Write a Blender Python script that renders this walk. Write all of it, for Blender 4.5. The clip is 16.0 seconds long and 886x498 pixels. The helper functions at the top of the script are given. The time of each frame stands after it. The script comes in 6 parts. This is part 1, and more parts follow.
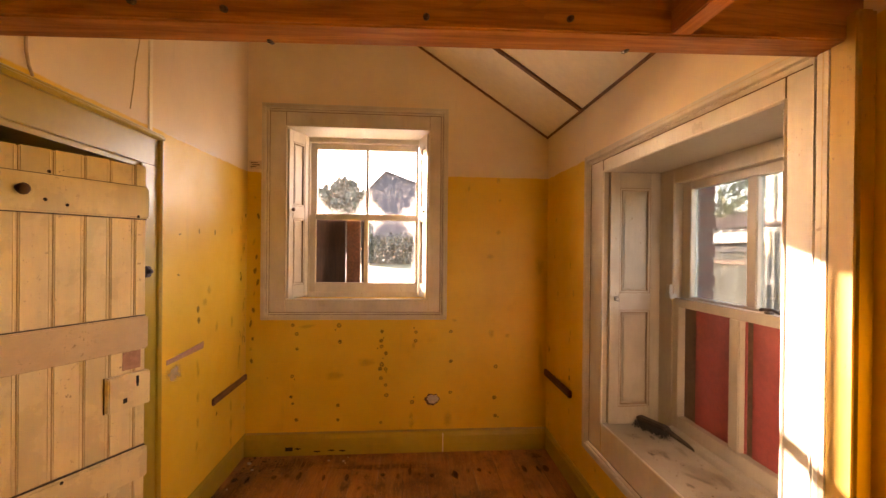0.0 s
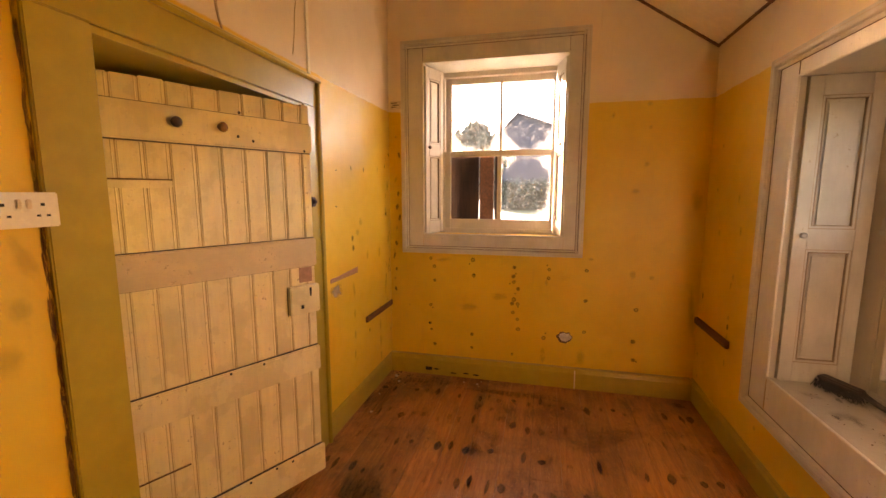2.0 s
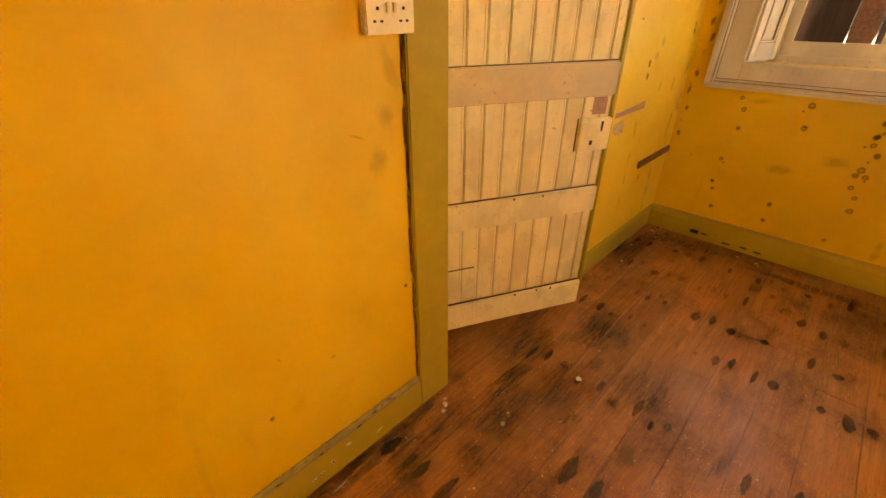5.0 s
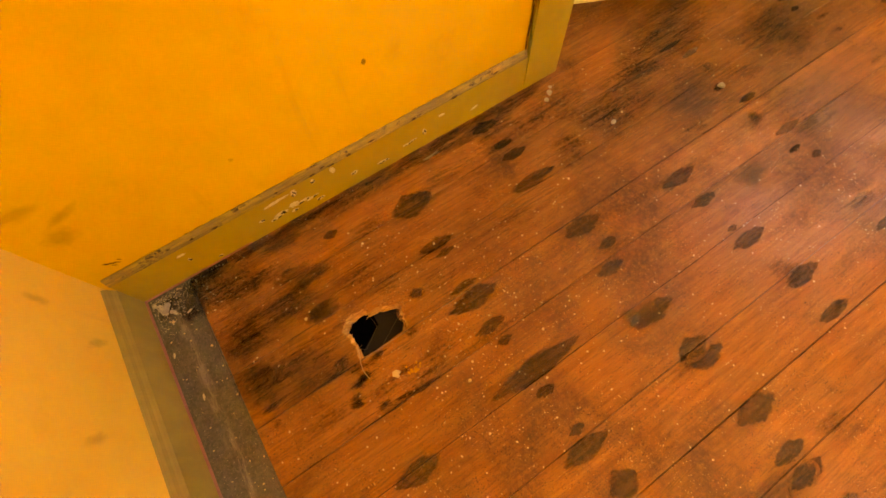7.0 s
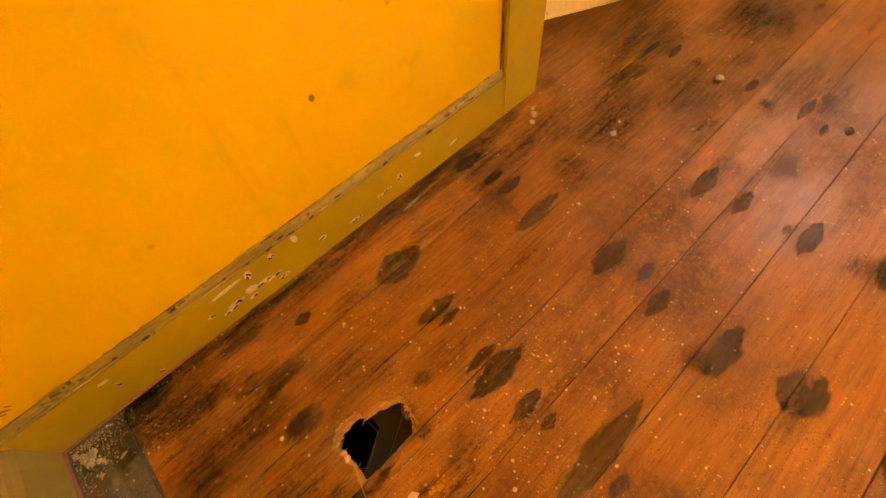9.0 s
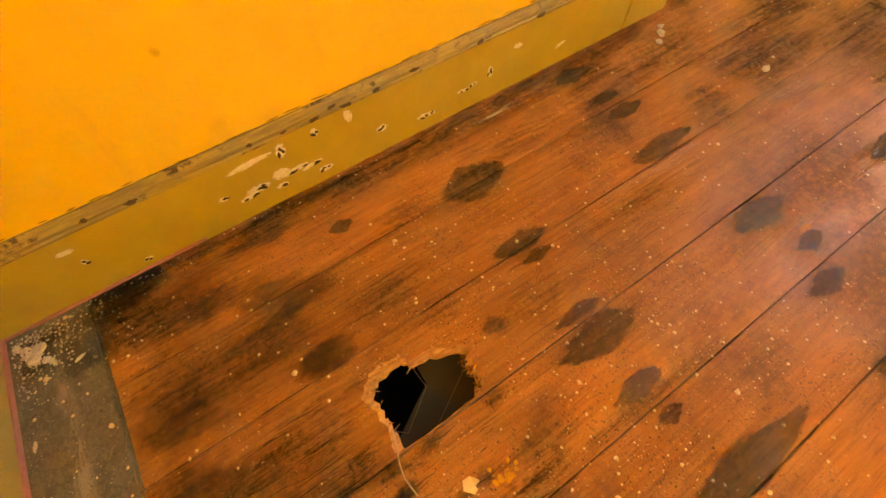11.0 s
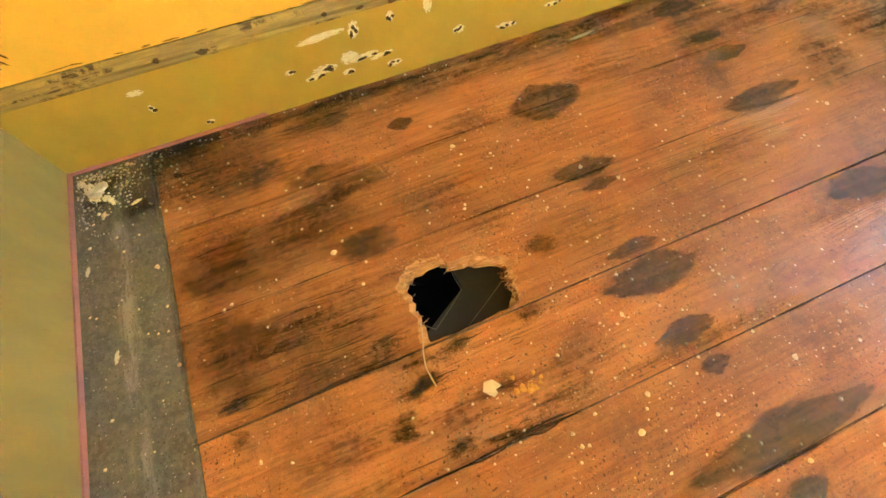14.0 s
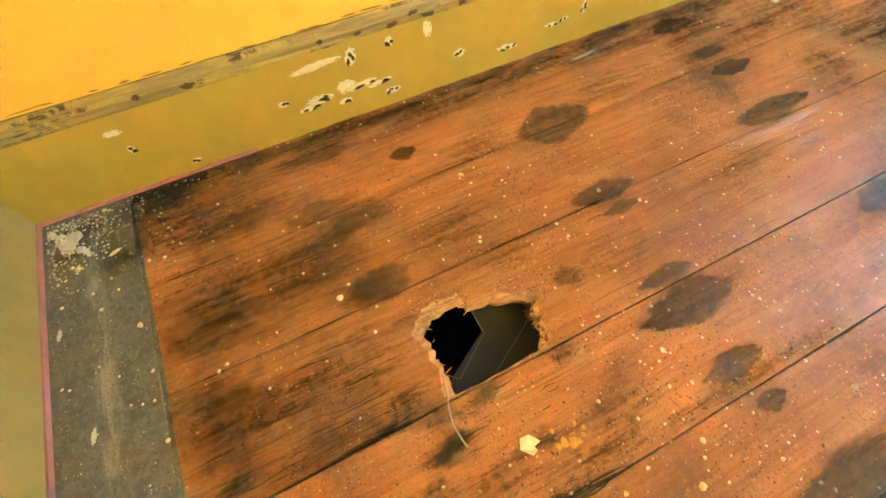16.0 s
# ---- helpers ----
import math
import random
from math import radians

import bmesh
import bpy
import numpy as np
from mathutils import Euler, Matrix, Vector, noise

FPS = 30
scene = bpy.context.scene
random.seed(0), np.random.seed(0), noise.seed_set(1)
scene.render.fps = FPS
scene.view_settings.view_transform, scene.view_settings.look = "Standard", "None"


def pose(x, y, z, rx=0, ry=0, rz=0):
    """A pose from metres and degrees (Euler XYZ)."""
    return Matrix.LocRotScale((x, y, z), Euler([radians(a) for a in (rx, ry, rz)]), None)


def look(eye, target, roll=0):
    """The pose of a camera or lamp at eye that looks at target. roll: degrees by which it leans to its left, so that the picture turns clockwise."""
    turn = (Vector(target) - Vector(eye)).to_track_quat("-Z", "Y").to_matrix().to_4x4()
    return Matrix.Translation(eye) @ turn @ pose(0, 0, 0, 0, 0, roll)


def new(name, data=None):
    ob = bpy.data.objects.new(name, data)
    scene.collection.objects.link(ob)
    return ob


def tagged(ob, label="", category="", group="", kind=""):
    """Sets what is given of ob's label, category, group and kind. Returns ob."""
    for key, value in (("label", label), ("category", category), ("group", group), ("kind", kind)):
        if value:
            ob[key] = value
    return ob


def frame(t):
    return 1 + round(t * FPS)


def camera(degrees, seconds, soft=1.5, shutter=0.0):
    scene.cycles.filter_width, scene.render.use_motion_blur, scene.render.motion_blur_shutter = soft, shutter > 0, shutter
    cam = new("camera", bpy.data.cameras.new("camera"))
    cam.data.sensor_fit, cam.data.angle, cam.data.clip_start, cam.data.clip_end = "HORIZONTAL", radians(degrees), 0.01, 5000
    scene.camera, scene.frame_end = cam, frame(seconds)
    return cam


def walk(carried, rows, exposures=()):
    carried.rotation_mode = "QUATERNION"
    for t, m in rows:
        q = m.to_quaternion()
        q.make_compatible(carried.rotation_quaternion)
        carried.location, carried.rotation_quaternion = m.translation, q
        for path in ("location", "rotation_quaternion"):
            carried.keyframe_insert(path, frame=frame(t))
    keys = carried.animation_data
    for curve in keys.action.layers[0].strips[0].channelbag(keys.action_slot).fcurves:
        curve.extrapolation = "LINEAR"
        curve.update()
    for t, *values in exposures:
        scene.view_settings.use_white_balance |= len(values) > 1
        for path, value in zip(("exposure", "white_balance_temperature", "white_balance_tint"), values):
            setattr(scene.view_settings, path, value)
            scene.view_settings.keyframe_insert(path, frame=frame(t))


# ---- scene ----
cam = camera(93.8, 16.0)
PATH = [
    (0, (1.188, 0.631, 1.521), (1.341, 2.625, 1.516), 0.6),
    (0.5, (1.168, 0.639, 1.521), (1.232, 2.638, 1.474), -0.2),
    (1, (1.166, 0.64, 1.497), (1.124, 2.634, 1.342), -2.0),
    (1.5, (1.163, 0.639, 1.471), (0.972, 2.617, 1.252), -0.5),
    (2, (1.167, 0.639, 1.443), (0.707, 2.567, 1.178), -0.0),
    (2.5, (1.167, 0.621, 1.423), (0.393, 2.444, 1.148), -0.3),
    (3, (1.179, 0.627, 1.408), (0.238, 2.364, 1.097), -1.1),
    (3.2, (1.162, 0.617, 1.398), (0.142, 2.299, 1.039), -0.6),
    (5.3, (0.819, 0.644, 1.421), (-0.383, 1.676, 0.2), -2.0),
    (5.5, (0.787, 0.647, 1.403), (-0.362, 1.522, 0.02), -3.0),
    (6, (0.777, 0.585, 1.211), (-0.128, 1.112, -0.493), -4.9),
    (6.5, (0.793, 0.567, 1.156), (0.082, 0.945, -0.675), -4.5),
    (7, (0.794, 0.57, 1.149), (0.094, 0.957, -0.684), -5.4),
    (7.5, (0.782, 0.6, 1.152), (0.05, 1.065, -0.65), -6.3),
    (8, (0.757, 0.636, 1.089), (-0.055, 1.181, -0.656), -9.9),
    (8.2, (0.735, 0.649, 1.061), (-0.073, 1.193, -0.685), -12.1),
    (10.3, (0.608, 0.543, 0.707), (-0.236, 1.217, -0.977), -2.4),
    (10.5, (0.595, 0.545, 0.678), (-0.212, 1.224, -1.021), -1.1),
    (11, (0.564, 0.49, 0.651), (-0.248, 1.007, -1.102), -2.0),
    (11.5, (0.572, 0.453, 0.611), (-0.241, 0.903, -1.16), -0.2),
    (12, (0.588, 0.448, 0.612), (-0.198, 0.86, -1.18), -0.6),
    (12.5, (0.594, 0.455, 0.612), (-0.179, 0.848, -1.19), -1.6),
    (13, (0.606, 0.456, 0.602), (-0.162, 0.819, -1.209), -2.5),
    (13.5, (0.616, 0.441, 0.587), (-0.15, 0.777, -1.23), -2.5),
    (14, (0.624, 0.428, 0.581), (-0.157, 0.738, -1.233), -1.5),
    (14.5, (0.599, 0.375, 0.546), (-0.253, 0.752, -1.224), 4.4),
    (15, (0.553, 0.372, 0.489), (-0.395, 0.901, -1.191), 5.2),
    (15.5, (0.531, 0.39, 0.462), (-0.322, 0.872, -1.282), 2.2),
    (16, (0.566, 0.407, 0.541), (-0.276, 0.817, -1.226), -0.6),
]
EXPOSURES = [(0.0, 4.2, 8600, 40), (2.0, 4.34, 8900, 39), (3.0, 4.34, 9200, 36), (5.5, 4.86, 10500, 26), (7.0, 5.34, 11200, 27), (8.0, 5.29, 11300, 28), (10.5, 5.57, 11600, 32), (11.0, 5.71, 9200, 21), (11.5, 6.0, 6700, 6), (12.5, 6.22, 5400, -2), (14.5, 6.25, 5200, -3), (16.0, 6.37, 5150, -6)]
walk(cam, [(t, look(eye, target, roll)) for t, eye, target, roll in PATH], EXPOSURES)

# ---- light ----
SUN_WAY = Vector((1.0, -1.828, -0.60)).normalized()
world = bpy.data.worlds.new("sky")
scene.world = world
world.use_nodes = True
wn = world.node_tree.nodes
sky = wn.new("ShaderNodeTexSky")
sky.sky_type = "NISHITA"
sky.sun_disc = False
sky.sun_elevation = math.asin(-SUN_WAY.z)
sky.sun_rotation = math.atan2(-SUN_WAY.x, -SUN_WAY.y) % (2 * math.pi)
world.node_tree.links.new(sky.outputs[0], wn["Background"].inputs[0])
wn["Background"].inputs[1].default_value = 0.15
sun = new("sun", bpy.data.lights.new("sun", "SUN"))
sun.data.energy = 4.6
sun.data.angle = radians(0.6)
sun.data.color = (1.0, 0.93, 0.82)
sun.matrix_world = look((-20, 42, 16), (-20 + SUN_WAY.x, 42 + SUN_WAY.y, 16 + SUN_WAY.z))


# ---- materials ----
class Nodes:
    """A small writer of node trees."""

    def __init__(self, name):
        self.mat = bpy.data.materials.new(name)
        self.mat.use_nodes = True
        self.tree = self.mat.node_tree
        self.bsdf = self.tree.nodes["Principled BSDF"]
        self.out = self.tree.nodes["Material Output"]

    def node(self, kind, **settings):
        n = self.tree.nodes.new(kind)
        for key, value in settings.items():
            if key == "op":
                n.operation = value
            elif key == "blend":
                n.blend_type = value
        return n

    def link(self, a, b):
        self.tree.links.new(a, b)

    def put(self, socket, value):
        if hasattr(value, "links"):
            self.link(value, socket)
        else:
            socket.default_value = value

    def math(self, op, a, b=0.0, clamp=False):
        n = self.node("ShaderNodeMath", op=op)
        n.use_clamp = clamp
        self.put(n.inputs[0], a)
        self.put(n.inputs[1], b)
        return n.outputs[0]

    def position(self, stretch=(1, 1, 1), shift=True):
        geo = self.node("ShaderNodeNewGeometry")
        vec = geo.outputs["Position"]
        if shift:
            info = self.node("ShaderNodeObjectInfo")
            off = self.node("ShaderNodeVectorMath", op="SCALE")
            off.inputs[0].default_value = (13.0, 7.0, 11.0)
            self.link(info.outputs["Random"], off.inputs["Scale"])
            add = self.node("ShaderNodeVectorMath", op="ADD")
            self.link(vec, add.inputs[0])
            self.link(off.outputs[0], add.inputs[1])
            vec = add.outputs[0]
        mul = self.node("ShaderNodeVectorMath", op="MULTIPLY")
        mul.inputs[1].default_value = stretch
        self.link(vec, mul.inputs[0])
        return mul.outputs[0]

    def noise(self, vec, scale, detail=4.0, rough=0.6, distort=0.0):
        n = self.node("ShaderNodeTexNoise")
        self.link(vec, n.inputs["Vector"])
        n.inputs["Scale"].default_value = scale
        n.inputs["Detail"].default_value = detail
        n.inputs["Roughness"].default_value = rough
        n.inputs["Distortion"].default_value = distort
        return n.outputs["Fac"]

    def ramp(self, fac, lo, hi, a=0.0, b=1.0):
        n = self.node("ShaderNodeMapRange")
        n.interpolation_type = "SMOOTHSTEP"
        self.put(n.inputs["Value"], fac)
        n.inputs["From Min"].default_value = lo
        n.inputs["From Max"].default_value = hi
        n.inputs["To Min"].default_value = a
        n.inputs["To Max"].default_value = b
        return n.outputs["Result"]

    def mix(self, fac, a, b, blend="MIX"):
        n = self.node("ShaderNodeMixRGB", blend=blend)
        self.put(n.inputs[0], fac)
        for k, v in ((1, a), (2, b)):
            self.put(n.inputs[k], (*v, 1.0) if isinstance(v, tuple) and len(v) == 3 else v)
        return n.outputs[0]

    def bump(self, height, strength=0.3, distance=0.004):
        n = self.node("ShaderNodeBump")
        n.inputs["Strength"].default_value = strength
        n.inputs["Distance"].default_value = distance
        self.link(height, n.inputs["Height"])
        self.link(n.outputs[0], self.bsdf.inputs["Normal"])

    def done(self, colour, rough=0.6, metal=0.0):
        self.put(self.bsdf.inputs["Base Color"], (*colour, 1.0) if isinstance(colour, tuple) else colour)
        self.put(self.bsdf.inputs["Roughness"], rough)
        self.bsdf.inputs["Metallic"].default_value = metal
        return self.mat


def plain(name, colour, rough=0.6, metal=0.0, vary=0.25, scale=9.0, relief=0.15, stretch=(1, 1, 1)):
    n = Nodes(name)
    p = n.position(stretch)
    a, b = n.noise(p, scale), n.noise(p, scale * 8)
    dark = tuple(c * (1 - vary) for c in colour)
    c = n.mix(n.ramp(a, 0.3, 0.7), dark, colour)
    c = n.mix(n.ramp(b, 0.35, 0.75, 0.0, 0.35), c, tuple(min(1, k * 1.12) for k in colour))
    n.bump(b, relief, 0.002)
    return n.done(c, n.ramp(a, 0.2, 0.8, rough * 0.85, min(1, rough * 1.15)), metal)


def wall_paint(name="wall_paint", low=(0.70, 0.432, 0.032), high=(0.79, 0.515, 0.048)):
    """Distemper: cream above a hand-brushed line, orange below it, with grime and brush marks."""
    n = Nodes(name)
    p = n.position(shift=False)
    sep = n.node("ShaderNodeSeparateXYZ")
    n.link(p, sep.inputs[0])
    edge = n.math("ADD", sep.outputs[2], n.math("MULTIPLY", n.noise(p, 9, 3), 0.02))
    big, mid, fine = n.noise(p, 1.6, 5), n.noise(p, 7, 6), n.noise(p, 90, 3)
    orange = n.mix(n.ramp(big, 0.3, 0.7), low, high)
    orange = n.mix(n.ramp(mid, 0.58, 0.82, 0.0, 0.35), orange, (0.56, 0.29, 0.02))
    cream = n.mix(n.ramp(big, 0.3, 0.7), (0.73, 0.59, 0.40), (0.82, 0.68, 0.48))
    cream = n.mix(n.ramp(mid, 0.6, 0.85, 0.0, 0.25), cream, (0.58, 0.44, 0.29))
    c = n.mix(n.ramp(edge, 2.069, 2.079), orange, cream)
    streak = n.node("ShaderNodeVectorMath", op="MULTIPLY")
    streak.inputs[1].default_value = (5, 5, 0.5)
    n.link(p, streak.inputs[0])
    c = n.mix(n.ramp(n.noise(streak.outputs[0], 3, 5), 0.62, 0.85, 0.0, 0.22), c, (0.35, 0.2, 0.06))
    n.bump(n.math("ADD", n.math("MULTIPLY", mid, 1.6), n.math("MULTIPLY", fine, 0.25)), 0.16, 0.005)
    return n.done(c, n.ramp(mid, 0.2, 0.8, 0.36, 0.56))


def wood(name, light, dark, along="y", rough=0.45, ring=9.0, relief=0.25, grime=(0.03, 0.02, 0.012), dirt=0.5, scratch=0.0):
    n = Nodes(name)
    k = {"x": (0.06, 1, 1), "y": (1, 0.06, 1), "z": (1, 1, 0.06)}[along]
    p = n.position(k)
    q = n.position((1, 1, 1))
    grain = n.noise(p, ring * 6, 6, 0.65, 0.6)
    band = n.noise(p, ring * 1.6, 3, 0.5, 1.4)
    lines = n.math("FRACT", n.math("MULTIPLY", band, 9.0))
    c = n.mix(n.ramp(grain, 0.3, 0.72), dark, light)
    c = n.mix(n.math("MULTIPLY", n.ramp(lines, 0.6, 1.0), 0.30), c, tuple(v * 0.55 for v in dark))
    blot = n.noise(q, 5, 6, 0.65)
    c = n.mix(n.ramp(blot, 0.52, 0.78, 0.0, dirt), c, grime)
    info = n.node("ShaderNodeObjectInfo")
    hue = n.node("ShaderNodeHueSaturation")
    n.link(n.ramp(info.outputs["Random"], 0.0, 1.0, 0.85, 1.15), hue.inputs["Value"])
    n.link(c, hue.inputs["Color"])
    c = hue.outputs[0]
    if scratch:
        c = n.mix(n.ramp(n.noise(q, 160, 2), 0.74, 0.80, 0.0, scratch), c, (0.75, 0.52, 0.28))
    n.bump(n.math("ADD", grain, n.math("MULTIPLY", lines, 0.3)), relief, 0.002)
    return n.done(c, n.ramp(blot, 0.3, 0.75, rough, min(1.0, rough + 0.28)))


def old_paint(name, colour, wear, rough=0.4, along="z", chips=0.62):
    """Brushed oil paint over timber, rubbed through in places."""
    n = Nodes(name)
    k = {"x": (0.15, 1, 1), "y": (1, 0.15, 1), "z": (1, 1, 0.15)}[along]
    p, q = n.position(k), n.position()
    brush = n.noise(p, 45, 4)
    blot = n.noise(q, 4, 6)
    fine = n.noise(q, 60, 4)
    c = n.mix(n.ramp(blot, 0.3, 0.7), tuple(v * 0.8 for v in colour), colour)
    c = n.mix(n.ramp(brush, 0.35, 0.8, 0.0, 0.3), c, tuple(v * 0.68 for v in colour))
    worn = n.math("MULTIPLY", n.ramp(blot, 0.45, 0.65), n.ramp(fine, chips, chips + 0.08))
    c = n.mix(n.math("MULTIPLY", worn, 0.75), c, wear)
    n.bump(n.math("SUBTRACT", brush, n.math("MULTIPLY", worn, 1.5)), 0.3, 0.002)
    return n.done(c, n.ramp(blot, 0.2, 0.8, rough * 0.75, min(1, rough * 1.4)))


def blotch_material(name, colour, strength=0.8, soft=0.35, rough=0.6, ragged=0.55, scale=1.6, leaf=False, stretch=(1, 1, 1), grain=0.0, ring=0.0):
    """A stain with a ragged, fading edge on a unit disc."""
    n = Nodes(name)
    tc = n.node("ShaderNodeTexCoord")
    info = n.node("ShaderNodeObjectInfo")
    off = n.node("ShaderNodeVectorMath", op="ADD")
    longer = n.node("ShaderNodeVectorMath", op="MULTIPLY")
    longer.inputs[1].default_value = stretch
    n.link(tc.outputs["Object"], longer.inputs[0])
    n.link(longer.outputs[0], off.inputs[0])
    spread = n.node("ShaderNodeVectorMath", op="SCALE")
    spread.inputs[0].default_value = (17.0, 23.0, 5.0)
    n.link(info.outputs["Random"], spread.inputs["Scale"])
    n.link(spread.outputs[0], off.inputs[1])
    length = n.node("ShaderNodeVectorMath", op="LENGTH")
    n.link(tc.outputs["Object"], length.inputs[0])
    dist = length.outputs["Value"]
    if leaf:
        sep = n.node("ShaderNodeSeparateXYZ")
        n.link(tc.outputs["Object"], sep.inputs[0])
        dist = n.math("ADD", n.math("POWER", n.math("ABSOLUTE", sep.outputs[0]), 1.25), n.math("POWER", n.math("ABSOLUTE", sep.outputs[1]), 1.7))
    r = n.math("ADD", dist, n.math("MULTIPLY", n.math("SUBTRACT", n.noise(off.outputs[0], scale, 5), 0.5), ragged * 2))
    fac = n.math("MULTIPLY", n.ramp(r, 1.0 - soft, 0.86, 1.0, 0.0), strength)
    rim = n.ramp(length.outputs["Value"], 0.85, 1.0, 1.0, 0.0)
    fac = n.math("MULTIPLY", fac, rim)
    speck = n.ramp(n.noise(off.outputs[0], 5, 5), 0.3, 0.75, 1.0, 0.72)
    fac = n.math("MULTIPLY", fac, speck)
    if grain:
        w = n.position((1, 0.07, 1), shift=False)
        fibre = n.math("ADD", n.math("MULTIPLY", n.noise(w, 75, 5, 0.7), 0.6), n.math("MULTIPLY", n.noise(n.position(shift=False), 95, 4, 0.7), 0.4))
        fac = n.math("MULTIPLY", fac, n.ramp(fibre, 0.42, 0.58, 1.0 - grain, 1.0))
    if ring:
        fac = n.math("MULTIPLY", fac, n.ramp(length.outputs["Value"], 0.15, 0.50, 1.0 - ring, 1.0))
    clear = n.node("ShaderNodeBsdfTransparent")
    m = n.node("ShaderNodeMixShader")
    n.link(fac, m.inputs[0])
    n.link(clear.outputs[0], m.inputs[1])
    n.link(n.bsdf.outputs[0], m.inputs[2])
    n.link(m.outputs[0], n.out.inputs["Surface"])
    return n.done(colour, rough)


def glass_material(name, dirt=0.35, edge=0.5, across_axis=0, specks=0.0, tint=(0.96, 0.98, 0.97), rounded=False):
    """Thin window glass: clear, a little gloss, with dried dirt on it that is thickest near the bars."""
    n = Nodes(name)
    n.tree.nodes.remove(n.bsdf)
    p = n.position(shift=False)
    tc = n.node("ShaderNodeTexCoord")
    sep = n.node("ShaderNodeSeparateXYZ")
    n.link(tc.outputs["Generated"], sep.inputs[0])
    across = n.math("MAXIMUM", n.math("ABSOLUTE", n.math("SUBTRACT", sep.outputs[across_axis], 0.5)), n.math("ABSOLUTE", n.math("SUBTRACT", sep.outputs[2], 0.5)))
    reach = (0.42, 0.66)
    if rounded:
        dx, dz = n.math("SUBTRACT", sep.outputs[across_axis], 0.5), n.math("SUBTRACT", sep.outputs[2], 0.5)
        across = n.math("MULTIPLY", n.math("SQRT", n.math("ADD", n.math("MULTIPLY", dx, dx), n.math("MULTIPLY", dz, dz))), 0.85)
        reach = (0.48, 0.85)
    frame_dirt = n.ramp(n.math("ADD", across, n.math("MULTIPLY", n.noise(p, 14, 4), 0.25)), reach[0], reach[1], 0.0, edge)
    spots = n.ramp(n.noise(p, 55, 3), 0.60, 0.68, 0.0, 0.8)
    film = n.ramp(n.noise(p, 8, 5), 0.3, 0.8, 0.15, 1.0)
    fac = n.math("MAXIMUM", frame_dirt, n.math("MULTIPLY", n.math("MAXIMUM", film, spots), dirt))
    if specks:
        fac = n.math("MAXIMUM", fac, n.math("MULTIPLY", n.ramp(n.noise(p, 80, 4, 0.7), 0.58, 0.66), specks))
    clear = n.node("ShaderNodeBsdfTransparent")
    clear.inputs[0].default_value = (*tint, 1)
    gloss = n.node("ShaderNodeBsdfGlossy")
    gloss.inputs["Roughness"].default_value = 0.03
    fres = n.node("ShaderNodeFresnel")
    a = n.node("ShaderNodeMixShader")
    n.link(n.math("MULTIPLY", fres.outputs[0], 0.8), a.inputs[0])
    n.link(clear.outputs[0], a.inputs[1])
    n.link(gloss.outputs[0], a.inputs[2])
    dust = n.node("ShaderNodeBsdfTranslucent")
    dust.inputs[0].default_value = (0.75, 0.74, 0.70, 1)
    b = n.node("ShaderNodeMixShader")
    n.link(fac, b.inputs[0])
    n.link(a.outputs[0], b.inputs[1])
    n.link(dust.outputs[0], b.inputs[2])
    n.link(b.outputs[0], n.out.inputs["Surface"])
    return n.mat


M_WALL = wall_paint()
# paler, yellower version of the wall colours for the end wall
M_WALL_PALE = wall_paint("pale_wall_paint", (0.76, 0.475, 0.07), (0.84, 0.56, 0.105))
M_CEIL = plain("ceiling_board", (0.85, 0.77, 0.61), 0.7, vary=0.08, scale=3)
M_DARKWOOD = wood("dark_batten", (0.10, 0.045, 0.02), (0.05, 0.022, 0.01), "y", 0.6)
M_BATTEN = wood("brown_batten", (0.26, 0.12, 0.06), (0.15, 0.065, 0.03), "x", 0.6)
M_BEAM = wood("varnished_beam", (0.47, 0.212, 0.068), (0.24, 0.088, 0.027), "x", 0.46, 7, 0.35, dirt=0.35)
M_JOIST = wood("joist_wood", (0.48, 0.19, 0.06), (0.30, 0.10, 0.03), "y", 0.5, 7, dirt=0.3)


